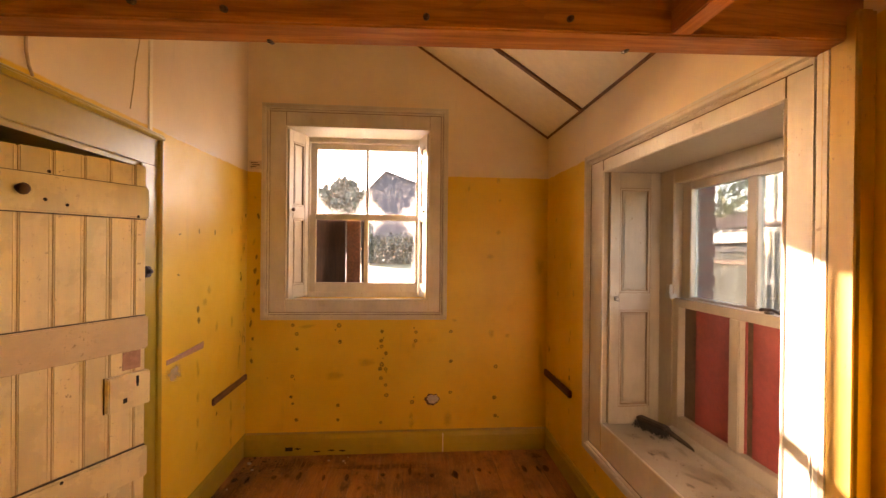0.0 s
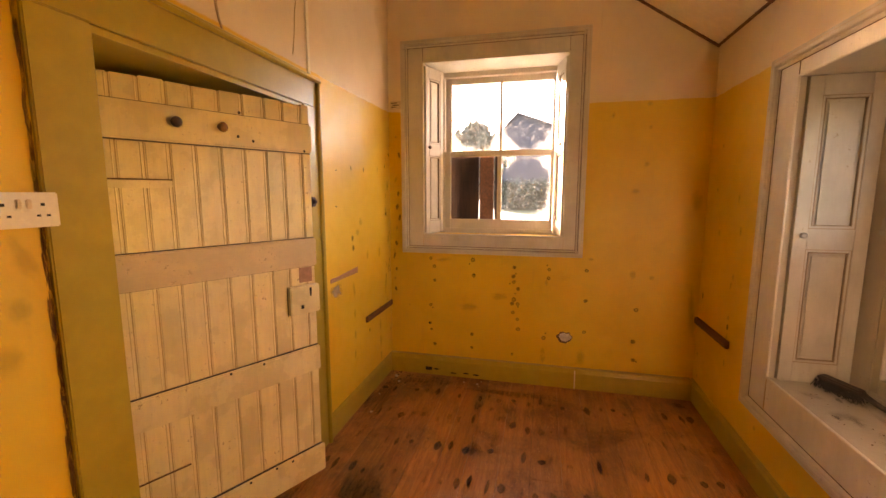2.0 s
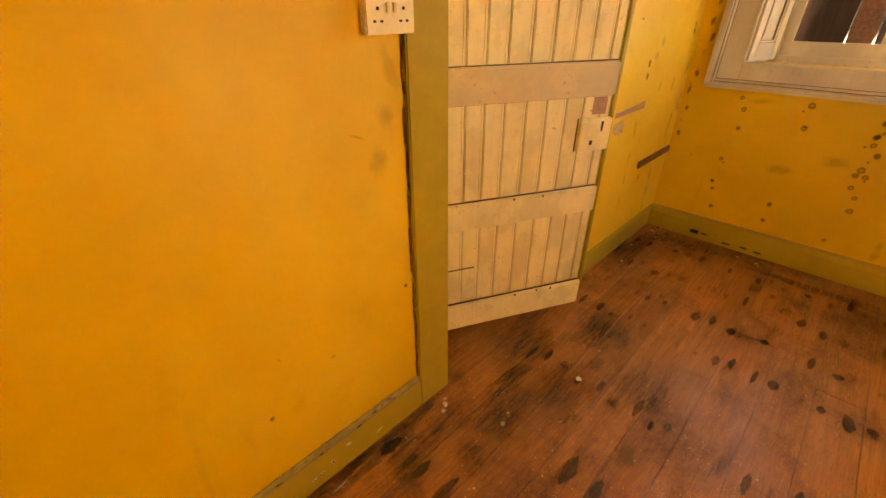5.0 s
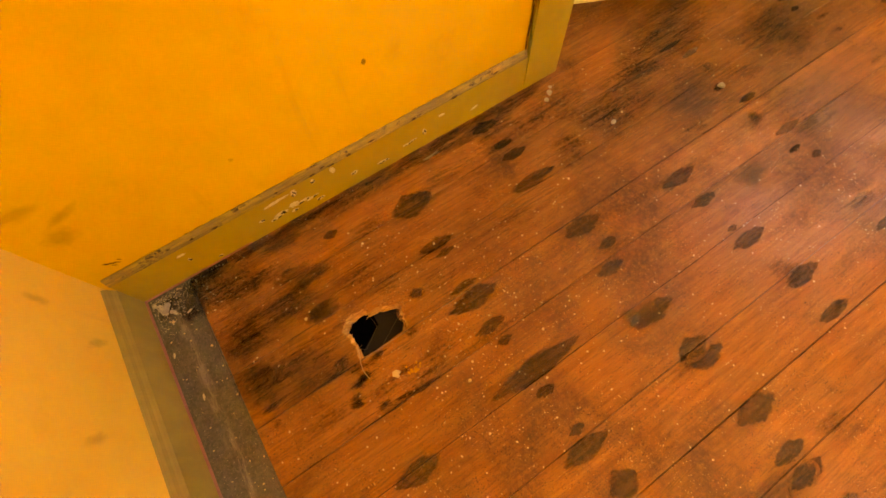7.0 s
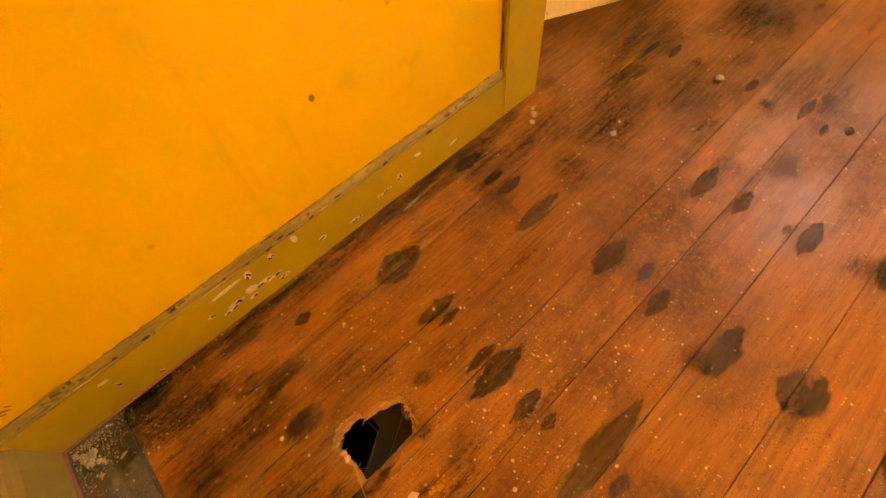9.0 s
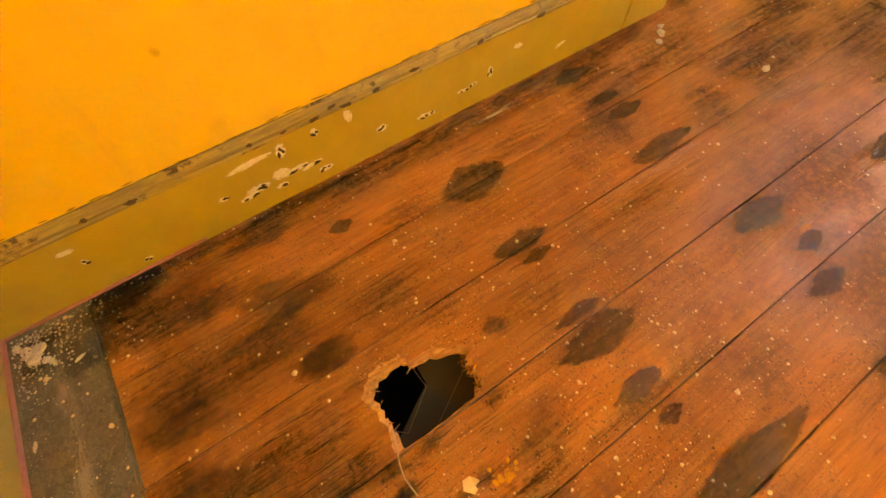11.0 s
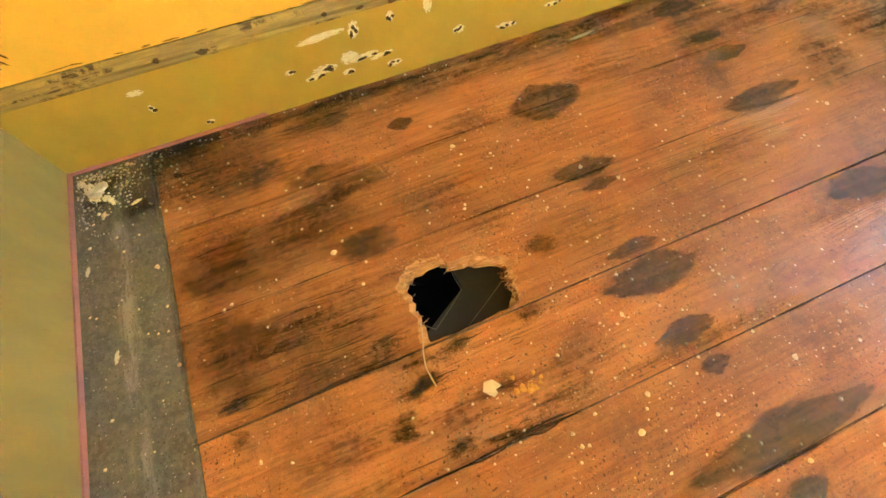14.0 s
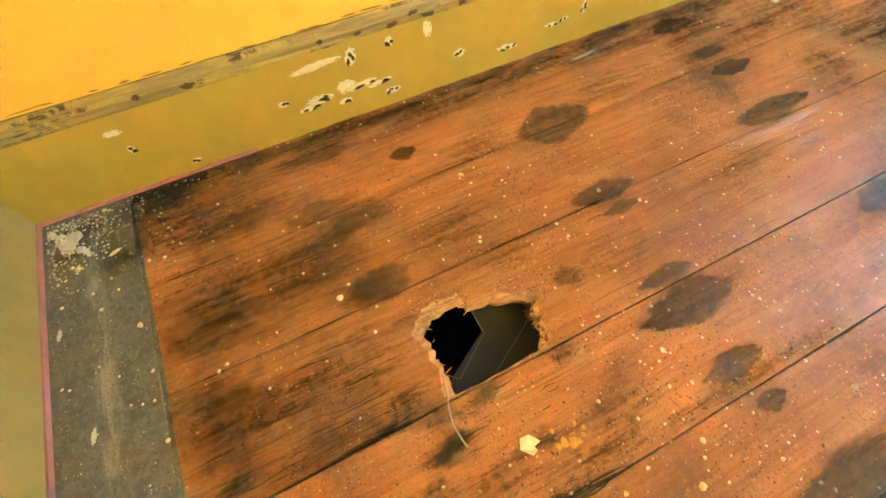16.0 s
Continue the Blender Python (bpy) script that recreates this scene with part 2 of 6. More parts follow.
def floor_wood():
    """Old varnished pine boards: soft grain, grime in clouds, worn ridges, pits and paint flecks."""
    n = Nodes("floorboard")
    p, q, fine = n.position((1, 0.07, 1)), n.position(), n.position((1, 0.25, 1))
    still = n.position(shift=False)
    grain = n.noise(p, 48, 6, 0.62, 0.5)
    band = n.noise(p, 11, 3, 0.5, 1.2)
    rings = n.math("FRACT", n.math("MULTIPLY", band, 9.0))
    ridges = n.math("FRACT", n.math("MULTIPLY", n.noise(p, 9, 2, 0.5, 0.8), 30.0))
    streak = n.noise(p, 18, 5, 0.65)
    cloud = n.noise(still, 2.4, 8, 0.62, 0.5)
    murk = n.noise(n.position((1, 0.45, 1), shift=False), 6.5, 7, 0.66, 0.3)
    speckle = n.noise(q, 70, 6, 0.75)
    wear = n.noise(fine, 6, 7, 0.66)
    fibre = n.noise(p, 210, 4, 0.65)
    c = n.mix(n.ramp(grain, 0.28, 0.72), (0.365, 0.143, 0.037), (0.520, 0.226, 0.062))
    c = n.mix(n.math("MULTIPLY", n.ramp(rings, 0.5, 1.0), 0.16), c, (0.20, 0.075, 0.022))
    c = n.mix(n.ramp(streak, 0.56, 0.76, 0.0, 0.24), c, (0.14, 0.055, 0.018))
    c = n.mix(n.ramp(fibre, 0.50, 0.64, 0.0, 0.34), c, (0.13, 0.052, 0.018))
    c = n.mix(n.ramp(wear, 0.56, 0.74, 0.0, 0.26), c, (0.47, 0.245, 0.098))
    # weathered ridges where the varnish has gone
    bare = n.ramp(n.noise(fine, 4.2, 6, 0.66), 0.55, 0.66)
    ridge = n.math("MULTIPLY", n.math("MULTIPLY", n.ramp(ridges, 0.45, 0.95), n.ramp(grain, 0.36, 0.60)), bare)
    c = n.mix(n.math("MULTIPLY", ridge, 0.72), c, (0.085, 0.037, 0.015))
    # trodden-in dirt, in soft clouds broken up by the grain
    soil = n.math("MULTIPLY", n.ramp(cloud, 0.44, 0.66), n.ramp(speckle, 0.36, 0.60, 0.45, 1.0))
    c = n.mix(n.math("MULTIPLY", soil, 0.80), c, (0.105, 0.050, 0.021))
    c = n.mix(n.math("MULTIPLY", n.ramp(murk, 0.52, 0.70), n.ramp(speckle, 0.34, 0.58, 0.2, 0.62)), c, (0.082, 0.042, 0.020))
    dots = n.math("MULTIPLY", n.ramp(n.noise(q, 420, 2), 0.58, 0.66), n.ramp(murk, 0.35, 0.6, 0.25, 0.9))
    c = n.mix(n.math("MULTIPLY", dots, 0.55), c, (0.07, 0.034, 0.015))
    info = n.node("ShaderNodeObjectInfo")
    hue = n.node("ShaderNodeHueSaturation")
    n.link(n.ramp(info.outputs["Random"], 0.0, 1.0, 0.88, 1.12), hue.inputs["Value"])
    n.link(c, hue.inputs["Color"])
    pits = n.math("MULTIPLY", n.ramp(n.noise(q, 260, 2), 0.60, 0.66), n.ramp(n.noise(q, 11, 5), 0.42, 0.60, 0.10, 1.0))
    c = n.mix(n.math("MULTIPLY", pits, 0.80), hue.outputs[0], (0.045, 0.022, 0.010))
    chaff = n.math("MULTIPLY", n.ramp(n.noise(q, 185, 2), 0.66, 0.70), n.ramp(n.noise(q, 9, 5), 0.44, 0.60, 0.12, 1.0))
    c = n.mix(n.math("MULTIPLY", chaff, 0.9), c, (0.82, 0.56, 0.27))
    n.bump(n.math("SUBTRACT", n.math("ADD", n.math("MULTIPLY", grain, 0.8), n.math("MULTIPLY", n.math("ADD", rings, streak), 0.22)), n.math("ADD", n.math("MULTIPLY", ridge, 0.8), n.math("MULTIPLY", pits, 0.5))), 0.42, 0.003)
    n.bsdf.inputs["Specular IOR Level"].default_value = 0.38
    return n.done(c, n.math("ADD", n.ramp(cloud, 0.35, 0.7, 0.29, 0.52), n.ramp(murk, 0.4, 0.7, 0.0, 0.16)))


def strip_paint():
    """Dark grey floor strip, dusty, flecked white and rubbed pale along its middle."""
    n = Nodes("grey_strip")
    q = n.position(shift=False)
    sep = n.node("ShaderNodeSeparateXYZ")
    n.link(q, sep.inputs[0])
    big, fine = n.noise(q, 14, 6, 0.7), n.noise(q, 120, 5, 0.7)
    c = n.mix(n.ramp(big, 0.3, 0.7), (0.090, 0.083, 0.070), (0.165, 0.150, 0.125))
    c = n.mix(n.ramp(fine, 0.42, 0.64, 0.0, 0.5), c, (0.24, 0.215, 0.175))
    off = n.math("ABSOLUTE", n.math("SUBTRACT", n.math("ADD", sep.outputs[1], n.math("MULTIPLY", big, 0.03)), 0.083))
    rub = n.math("MULTIPLY", n.ramp(off, 0.004, 0.017, 1.0, 0.0), n.ramp(n.noise(n.position((0.2, 1, 1), shift=False), 60, 5, 0.7), 0.40, 0.60))
    c = n.mix(n.math("MULTIPLY", rub, 0.6), c, (0.40, 0.365, 0.31))
    c = n.mix(n.ramp(n.noise(q, 230, 2), 0.68, 0.72, 0.0, 0.8), c, (0.62, 0.58, 0.48))
    c = n.mix(n.ramp(n.noise(q, 300, 2), 0.62, 0.67, 0.0, 0.8), c, (0.04, 0.038, 0.03))
    n.bump(fine, 0.35, 0.003)
    return n.done(c, n.ramp(big, 0.3, 0.7, 0.45, 0.7))


def dirty_bead():
    """Olive paint on the skirting's top moulding, greyed with dirt that lies along it."""
    n = Nodes("dirty_bead")
    p, q = n.position((1, 0.10, 1.6)), n.position()
    a, b = n.noise(p, 70, 5, 0.7), n.noise(q, 26, 6, 0.7)
    c = n.mix(n.ramp(a, 0.35, 0.65), (0.20, 0.155, 0.050), (0.42, 0.320, 0.075))
    c = n.mix(n.ramp(b, 0.42, 0.62, 0.0, 0.55), c, (0.24, 0.190, 0.095))
    c = n.mix(n.math("MULTIPLY", n.ramp(a, 0.50, 0.60), n.ramp(b, 0.50, 0.60)), c, (0.055, 0.036, 0.018))
    n.bump(a, 0.3, 0.002)
    return n.done(c, 0.5)


M_FLOOR = floor_wood()
M_SPLINTER = wood("broken_wood", (0.68, 0.40, 0.17), (0.34, 0.16, 0.055), "y", 0.85, 20, 0.9, dirt=0.5)
M_ROT = plain("rotten_wood", (0.26, 0.105, 0.026), 0.9, vary=0.6, scale=60, relief=0.6)
M_GREY = strip_paint()
M_BEAD = dirty_bead()
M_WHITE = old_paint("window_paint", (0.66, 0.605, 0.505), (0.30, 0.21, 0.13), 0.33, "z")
# right window's brownish paint, also darkened: its dimmer light is put in the colour
M_BROWNED_DIM = old_paint("dim_browned_paint", (0.44, 0.390, 0.300), (0.25, 0.175, 0.10), 0.34, "z", 0.63)
M_OLIVE = plain("olive_gloss", (0.43, 0.312, 0.036), 0.33, vary=0.14, scale=2.5, relief=0.10)
# olive greyed and darkened for the end wall's skirting, which stands in shade
M_OLIVE_SHADED = plain("shaded_olive", (0.36, 0.28, 0.075), 0.5, vary=0.22, scale=4, relief=0.15, stretch=(1, 1, 0.3))
M_DOOR = old_paint("door_paint", (0.92, 0.80, 0.51), (0.30, 0.18, 0.08), 0.27, "z", 0.62)
M_LEDGE = old_paint("worn_ledge", (0.76, 0.60, 0.39), (0.20, 0.10, 0.05), 0.5, "y", 0.58)
M_POST = old_paint("ochre_post_paint", (0.50, 0.31, 0.06), (0.2, 0.1, 0.03), 0.5, "z")
M_GROOVE = plain("groove_dirt", (0.16, 0.09, 0.04), 0.9)
M_SHADE = plain("panel_joint_shade", (0.30, 0.21, 0.13), 0.9)
M_SEAM = plain("plank_seam", (0.60, 0.44, 0.23), 0.8)
M_PLASTIC = plain("ivory_plastic", (0.80, 0.74, 0.60), 0.3, vary=0.06)
M_BLACK = plain("black_gap", (0.012, 0.01, 0.008), 0.7)
M_IRON = plain("old_iron", (0.08, 0.06, 0.05), 0.55, 0.6, vary=0.4, scale=40)
M_CLEAT = wood("cleat_wood", (0.20, 0.08, 0.035), (0.10, 0.04, 0.018), "y", 0.6)
# earth and fallen board near black: the underfloor shade is put in their colour
M_DARK_EARTH = plain("earth", (0.007, 0.005, 0.003), 1.0, vary=0.5, scale=12, relief=0.8)
M_DARK_EARTH.node_tree.nodes["Principled BSDF"].inputs["Specular IOR Level"].default_value = 0.0
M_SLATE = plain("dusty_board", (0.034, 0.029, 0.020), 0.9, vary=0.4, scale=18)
M_BACKING = plain("shaded_backing", (0.17, 0.115, 0.075), 0.8, vary=0.4, scale=10)
M_PLASTER = plain("plaster", (0.62, 0.56, 0.47), 0.9, vary=0.3, scale=30, relief=0.5)
M_FLAKE = plain("paint_flake", (0.76, 0.62, 0.37), 0.6, vary=0.12, scale=60)
M_YELLOWCRUMB = plain("yellow_crumb", (0.75, 0.38, 0.05), 0.8, vary=0.3, scale=60)
M_PINK = plain("pink_undercoat", (0.46, 0.20, 0.20), 0.6, vary=0.25, scale=30)
M_UNDER = plain("white_undercoat", (0.80, 0.74, 0.60), 0.7, vary=0.15, scale=60)
M_RED = plain("red_board", (0.33, 0.065, 0.058), 0.5, vary=0.3, scale=6, relief=0.1)
M_BRICK = plain("brick", (0.24, 0.080, 0.052), 0.9, vary=0.45, scale=18, relief=0.6)
M_MORTAR = plain("mortar", (0.20, 0.18, 0.16), 0.95, vary=0.3, scale=25)
M_BRISTLE = plain("bristle", (0.06, 0.055, 0.045), 0.85, vary=0.5, scale=60)
M_BRUSH = plain("brush_wood", (0.055, 0.038, 0.026), 0.6, vary=0.4, scale=40)
M_PEG = plain("peg_wood", (0.12, 0.06, 0.025), 0.5, vary=0.3, scale=40)
M_STRING = plain("string", (0.58, 0.42, 0.27), 0.9)
M_WEB = plain("cobweb", (0.16, 0.13, 0.10), 0.9)
M_PAPER = plain("torn_paper", (0.50, 0.29, 0.22), 0.9, vary=0.35, scale=40)
M_TAG = plain("paper_tag", (0.72, 0.58, 0.40), 0.8, vary=0.25, scale=50)
M_BOARDUP = wood("weathered_board", (0.05, 0.022, 0.013), (0.02, 0.01, 0.007), "z", 0.8)
M_GRASS = plain("grass", (0.09, 0.10, 0.028), 0.95, vary=0.5, scale=2.0, relief=0.8)
# two leaf colours: dark against the sky, paler with sunlight put in the colour
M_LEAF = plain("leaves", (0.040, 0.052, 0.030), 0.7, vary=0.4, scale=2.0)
M_LEAF_LIT = plain("sunlit_leaves", (0.17, 0.19, 0.085), 0.7, vary=0.4, scale=2.0)
M_BARK = plain("bark", (0.10, 0.07, 0.05), 0.95, vary=0.4, scale=15, relief=0.8)
M_FENCE = wood("fence_board", (0.085, 0.090, 0.072), (0.050, 0.053, 0.043), "z", 0.85)
M_TIN = plain("galvanised_tin", (0.085, 0.105, 0.108), 0.5, 0.3, vary=0.25, scale=5)
M_TILE = plain("clay_tile", (0.14, 0.085, 0.06), 0.9, vary=0.4, scale=6)
# house wall and roof near black: backlit shade is put in the colour
M_RENDER = plain("backlit_render", (0.030, 0.033, 0.042), 0.9, vary=0.2, scale=2)
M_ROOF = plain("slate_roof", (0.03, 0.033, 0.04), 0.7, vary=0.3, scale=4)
M_PALE = plain("pale_fascia", (0.40, 0.40, 0.38), 0.6, vary=0.1)
M_DIRTY_GLASS = glass_material("dirty_glass", 0.004, 0.28, 0, 0.055, (0.93, 0.97, 1.0), True)
M_GLASS = glass_material("window_glass", 0.012, 0.012, 1, 0.0, (0.80, 0.85, 0.85))
S_FLOOR = blotch_material("floor_stain", (0.066, 0.042, 0.024), 0.82, 0.38, 0.55, 0.55, 2.2, True, grain=0.30)
S_SOFT = blotch_material("soft_floor_stain", (0.072, 0.042, 0.023), 0.62, 0.62, 0.55, 0.65, 2.6, grain=0.35)
S_FAINT = blotch_material("floor_smudge", (0.065, 0.036, 0.017), 0.62, 0.80, 0.5, 0.8, 2.2, grain=0.8)
S_WALL = blotch_material("wall_mould", (0.22, 0.11, 0.028), 0.26, 0.85, 0.8, 0.5)
S_RUST = blotch_material("rust_spot", (0.21, 0.085, 0.022), 0.66, 0.55, 0.8, 0.4)
S_PALE = blotch_material("pale_scuff", (0.62, 0.52, 0.38), 0.6, 0.8, 0.8, 0.8)
S_CHIP = blotch_material("chipped_paint", (0.80, 0.74, 0.58), 1.0, 0.20, 0.7, 1.45, 3.4)
S_RING = blotch_material("rust_ring", (0.20, 0.085, 0.022), 0.62, 0.40, 0.8, 0.30, 2.0, ring=0.62)
S_GAP = blotch_material("plaster_gap", (0.19, 0.078, 0.018), 0.88, 0.35, 0.9, 0.9, 2.6)
S_BARE = blotch_material("bare_wood", (0.05, 0.028, 0.014), 1.0, 0.25, 0.8, 1.2, 3.2)
S_KNOT = blotch_material("bare_knot", (0.12, 0.075, 0.045), 0.9, 0.35, 0.8, 0.9, 2.4)
S_WORM = blotch_material("worm_eaten", (0.075, 0.036, 0.015), 0.58, 0.9, 0.9, 1.0, 3.0, False, (3.5, 0.8, 1), 0.97)
S_EDGE = blotch_material("edge_dirt", (0.045, 0.034, 0.022), 0.85, 0.85, 0.6, 0.7, 2.4, grain=0.5)
S_DARK_RED = blotch_material("dark_varnish", (0.105, 0.034, 0.011), 0.72, 0.85, 0.34, 0.7, 2.0, grain=0.45)
S_DUST = blotch_material("dust_patch", (0.20, 0.16, 0.11), 0.55, 0.8, 0.9, 0.7)


# ---- building blocks ----
def part(name, bm, material, parent=None, label=""):
    """Links a bmesh as one mesh object under a thing or a part."""
    bmesh.ops.recalc_face_normals(bm, faces=bm.faces)
    me = bpy.data.meshes.new(name)
    bm.to_mesh(me)
    bm.free()
    me.materials.append(material)
    ob = new(name, me)
    ob.parent = parent
    return tagged(ob, label) if label else ob


def setting(name, bm, material, label="", category=""):
    return tagged(part(name, bm, material), label, category, kind="structure")


def thing(name, label, category, place=(0, 0, 0), group="", kind=""):
    """A top-level empty that carries parts built in world coordinates."""
    ob = new(name)
    ob.empty_display_size = 0.05
    ob.location = place
    return tagged(ob, label, category, group, kind)


def under(parent, *parts):
    for o in parts:
        o.parent = parent
        o.matrix_parent_inverse = Matrix.Translation(parent.location).inverted()
    return parts[0]


def hexa(bm, low, high, bevel=0.0):
    """A solid between two quads of four points each."""
    vs = [bm.verts.new(p) for p in (*low, *high)]
    faces = [bm.faces.new([vs[i] for i in f]) for f in ((0, 1, 2, 3), (7, 6, 5, 4), (0, 4, 5, 1), (1, 5, 6, 2), (2, 6, 7, 3), (3, 7, 4, 0))]
    if bevel:
        edges = {e for f in faces for e in f.edges}
        bmesh.ops.bevel(bm, geom=list(edges), offset=bevel, segments=2, affect="EDGES", clamp_overlap=True)
    return bm


def box(a, b, bevel=0.0, bm=None):
    bm = bm or bmesh.new()
    (x0, y0, z0), (x1, y1, z1) = a, b
    return hexa(bm, [(x0, y0, z0), (x1, y0, z0), (x1, y1, z0), (x0, y1, z0)], [(x0, y0, z1), (x1, y0, z1), (x1, y1, z1), (x0, y1, z1)], bevel)


def extrude(profile, a, b, across, up=(0, 0, 1), bm=None):
    """A moulding: a profile of (out, up) pairs swept from a to b; across is the way out."""
    bm = bm or bmesh.new()
    across, up = Vector(across), Vector(up)
    rings = [[bm.verts.new(Vector(end) + across * o + up * u) for o, u in profile] for end in (a, b)]
    n = len(profile)
    for i in range(n):
        bm.faces.new((rings[0][i], rings[0][(i + 1) % n], rings[1][(i + 1) % n], rings[1][i]))
    bm.faces.new(rings[0])
    bm.faces.new(rings[1])
    return bm


def rod(points, radius, sides=8, bm=None, taper=1.0):
    """A round bar along a line of points."""
    bm = bm or bmesh.new()
    pts = [Vector(p) for p in points]
    rings = []
    for i, p in enumerate(pts):
        way = (pts[min(i + 1, len(pts) - 1)] - pts[max(i - 1, 0)]).normalized()
        side = way.orthogonal().normalized()
        other = way.cross(side)
        r = radius * (1 + (taper - 1) * i / max(1, len(pts) - 1))
        rings.append([bm.verts.new(p + r * (math.cos(2 * math.pi * k / sides) * side + math.sin(2 * math.pi * k / sides) * other)) for k in range(sides)])
    for a, b in zip(rings, rings[1:]):
        for k in range(sides):
            bm.faces.new((a[k], a[(k + 1) % sides], b[(k + 1) % sides], b[k]))
    bm.faces.new(rings[0])
    bm.faces.new(rings[-1])
    return bm


def turned(profile, place, axis, sides=14, bm=None):
    """A turned knob: (distance, radius) pairs along an axis."""
    bm = bm or bmesh.new()
    axis = Vector(axis).normalized()
    side = axis.orthogonal().normalized()
    other = axis.cross(side)
    rings = [[bm.verts.new(Vector(place) + axis * d + r * (math.cos(2 * math.pi * k / sides) * side + math.sin(2 * math.pi * k / sides) * other)) for k in range(sides)] for d, r in profile]
    for a, b in zip(rings, rings[1:]):
        for k in range(sides):
            bm.faces.new((a[k], a[(k + 1) % sides], b[(k + 1) % sides], b[k]))
    bm.faces.new(rings[0])
    bm.faces.new(rings[-1])
    return bm


def lump(place, size, rng, bm=None, squash=0.6):
    """A small broken crumb."""
    bm = bm or bmesh.new()
    made = bmesh.ops.create_icosphere(bm, subdivisions=1, radius=1.0)["verts"]
    spin = Euler((rng.uniform(0, 6), rng.uniform(0, 6), rng.uniform(0, 6))).to_matrix()
    for v in made:
        v.co = spin @ (v.co * rng.uniform(0.65, 1.2))
    low = min(v.co.z for v in made) * squash
    for v in made:
        v.co = Vector(place) + Vector((v.co.x * size, v.co.y * size, (v.co.z * squash - low) * size))
    return bm


DISC = bpy.data.meshes.new("blotch")
_bm = bmesh.new()
bmesh.ops.create_circle(_bm, cap_ends=True, segments=28, radius=1.0)
_bm.to_mesh(DISC)
_bm.free()
DISCS = {}


def blotch(name, parent, place, normal, sx, sy, material, turn=0.0):
    """A stain on a surface: sy runs along y on the floor, up on a wall."""
    if material.name not in DISCS:
        me = DISC.copy()
        me.materials.append(material)
        DISCS[material.name] = me
    ob = new(name, DISCS[material.name])
    basis = {"z": ((1, 0, 0), (0, 1, 0), (0, 0, 1)), "x": ((0, 1, 0), (0, 0, 1), (1, 0, 0)), "-x": ((0, -1, 0), (0, 0, 1), (-1, 0, 0)), "-y": ((1, 0, 0), (0, 0, 1), (0, -1, 0)), "y": ((-1, 0, 0), (0, 0, 1), (0, 1, 0))}[normal]
    m = Matrix(basis).transposed().to_4x4()
    ob.matrix_world = Matrix.Translation(place) @ m @ pose(0, 0, 0, 0, 0, turn) @ Matrix.Diagonal((sx, sy, 1, 1))
    if parent:
        ob.parent = parent
    return ob


# ---- the room ----
LX, RX, NY, FY = -0.012, 2.24, -0.02, 3.77
OUT = 0.34


def slope_z(x):
    return 2.385 + (2.23 - x) * 0.661


def wall_left():
    bm = bmesh.new()
    top = slope_z(LX) + 0.1
    box((LX - OUT, NY - OUT, 0), (LX, 1.532, top), bm=bm)
    box((LX - OUT, 1.532, 1.888), (LX, 2.566, top), bm=bm)
    box((LX - OUT, 2.566, 0), (LX, FY + OUT, top), bm=bm)
    return setting("wall_left", bm, M_WALL, "plastered wall, orange below and cream above, mould spotted", "wall")


def wall_far():
    bm = bmesh.new()
    top = slope_z(LX) + 0.1
    y0, y1 = FY, FY + OUT
    box((LX, y0, 0), (0.265, y1, top), bm=bm)
    box((1.325, y0, 0), (RX, y1, top), bm=bm)
    box((0.265, y0, 0), (1.325, y1, 1.125), bm=bm)
    box((0.265, y0, 2.41), (1.325, y1, top), bm=bm)
    return setting("wall_far", bm, M_WALL, "orange and cream plastered wall with brown spots", "wall")


def wall_right():
    bm = bmesh.new()
    top = 2.50
    x0, x1 = RX, RX + OUT
    box((x0, NY - OUT, 0), (x1, 1.695, top), bm=bm)
    box((x0, 2.795, 0), (x1, FY + OUT, top), bm=bm)
    box((x0, 1.695, 0), (x1, 2.795, 0.58), bm=bm)
    box((x0, 1.695, 1.945), (x1, 2.795, top), bm=bm)
    return setting("wall_right", bm, M_WALL, "orange and cream plastered wall round a deep window", "wall")


def wall_near():
    return setting("wall_near", box((LX, NY - OUT, 0), (RX, NY, slope_z(LX) + 0.1)), M_WALL_PALE, "paler orange plastered end wall with scuffs near the floor", "wall")


WALL_L, WALL_F, WALL_R, WALL_N = wall_left(), wall_far(), wall_right(), wall_near()

bm = bmesh.new()
hexa(bm, [(LX - OUT, NY - OUT, slope_z(LX - OUT)), (RX + OUT, NY - OUT, slope_z(RX + OUT)), (RX + OUT, FY + OUT, slope_z(RX + OUT)), (LX - OUT, FY + OUT, slope_z(LX - OUT))],
     [(LX - OUT, NY - OUT, slope_z(LX - OUT) + 0.12), (RX + OUT, NY - OUT, slope_z(RX + OUT) + 0.12), (RX + OUT, FY + OUT, slope_z(RX + OUT) + 0.12), (LX - OUT, FY + OUT, slope_z(LX - OUT) + 0.12)])
setting("ceiling", bm, M_CEIL, "sloping ceiling of pale painted boards", "ceiling")


def ceiling_batten(p, q, wide):
    """A dark cover strip under the sloping ceiling, p and q being (x, y)."""
    a, b = Vector((*p, slope_z(p[0]))), Vector((*q, slope_z(q[0])))
    up = Vector((0.661, 0, 1)).normalized()
    way = (b - a).normalized()
    side = way.cross(up).normalized() * wide / 2
    bm = hexa(bmesh.new(), [a - side, a + side, b + side, b - side], [v - up * 0.014 for v in (a - side, a + side, b + side, b - side)], 0.003)
    return setting("ceiling_batten", bm, M_BATTEN, "thin dark wooden cover strip on the sloping ceiling", "trim")


ceiling_batten((0.0, FY - 0.008), (RX, FY - 0.008), 0.016)
ceiling_batten((RX - 0.008, 0.0), (RX - 0.008, FY), 0.016)
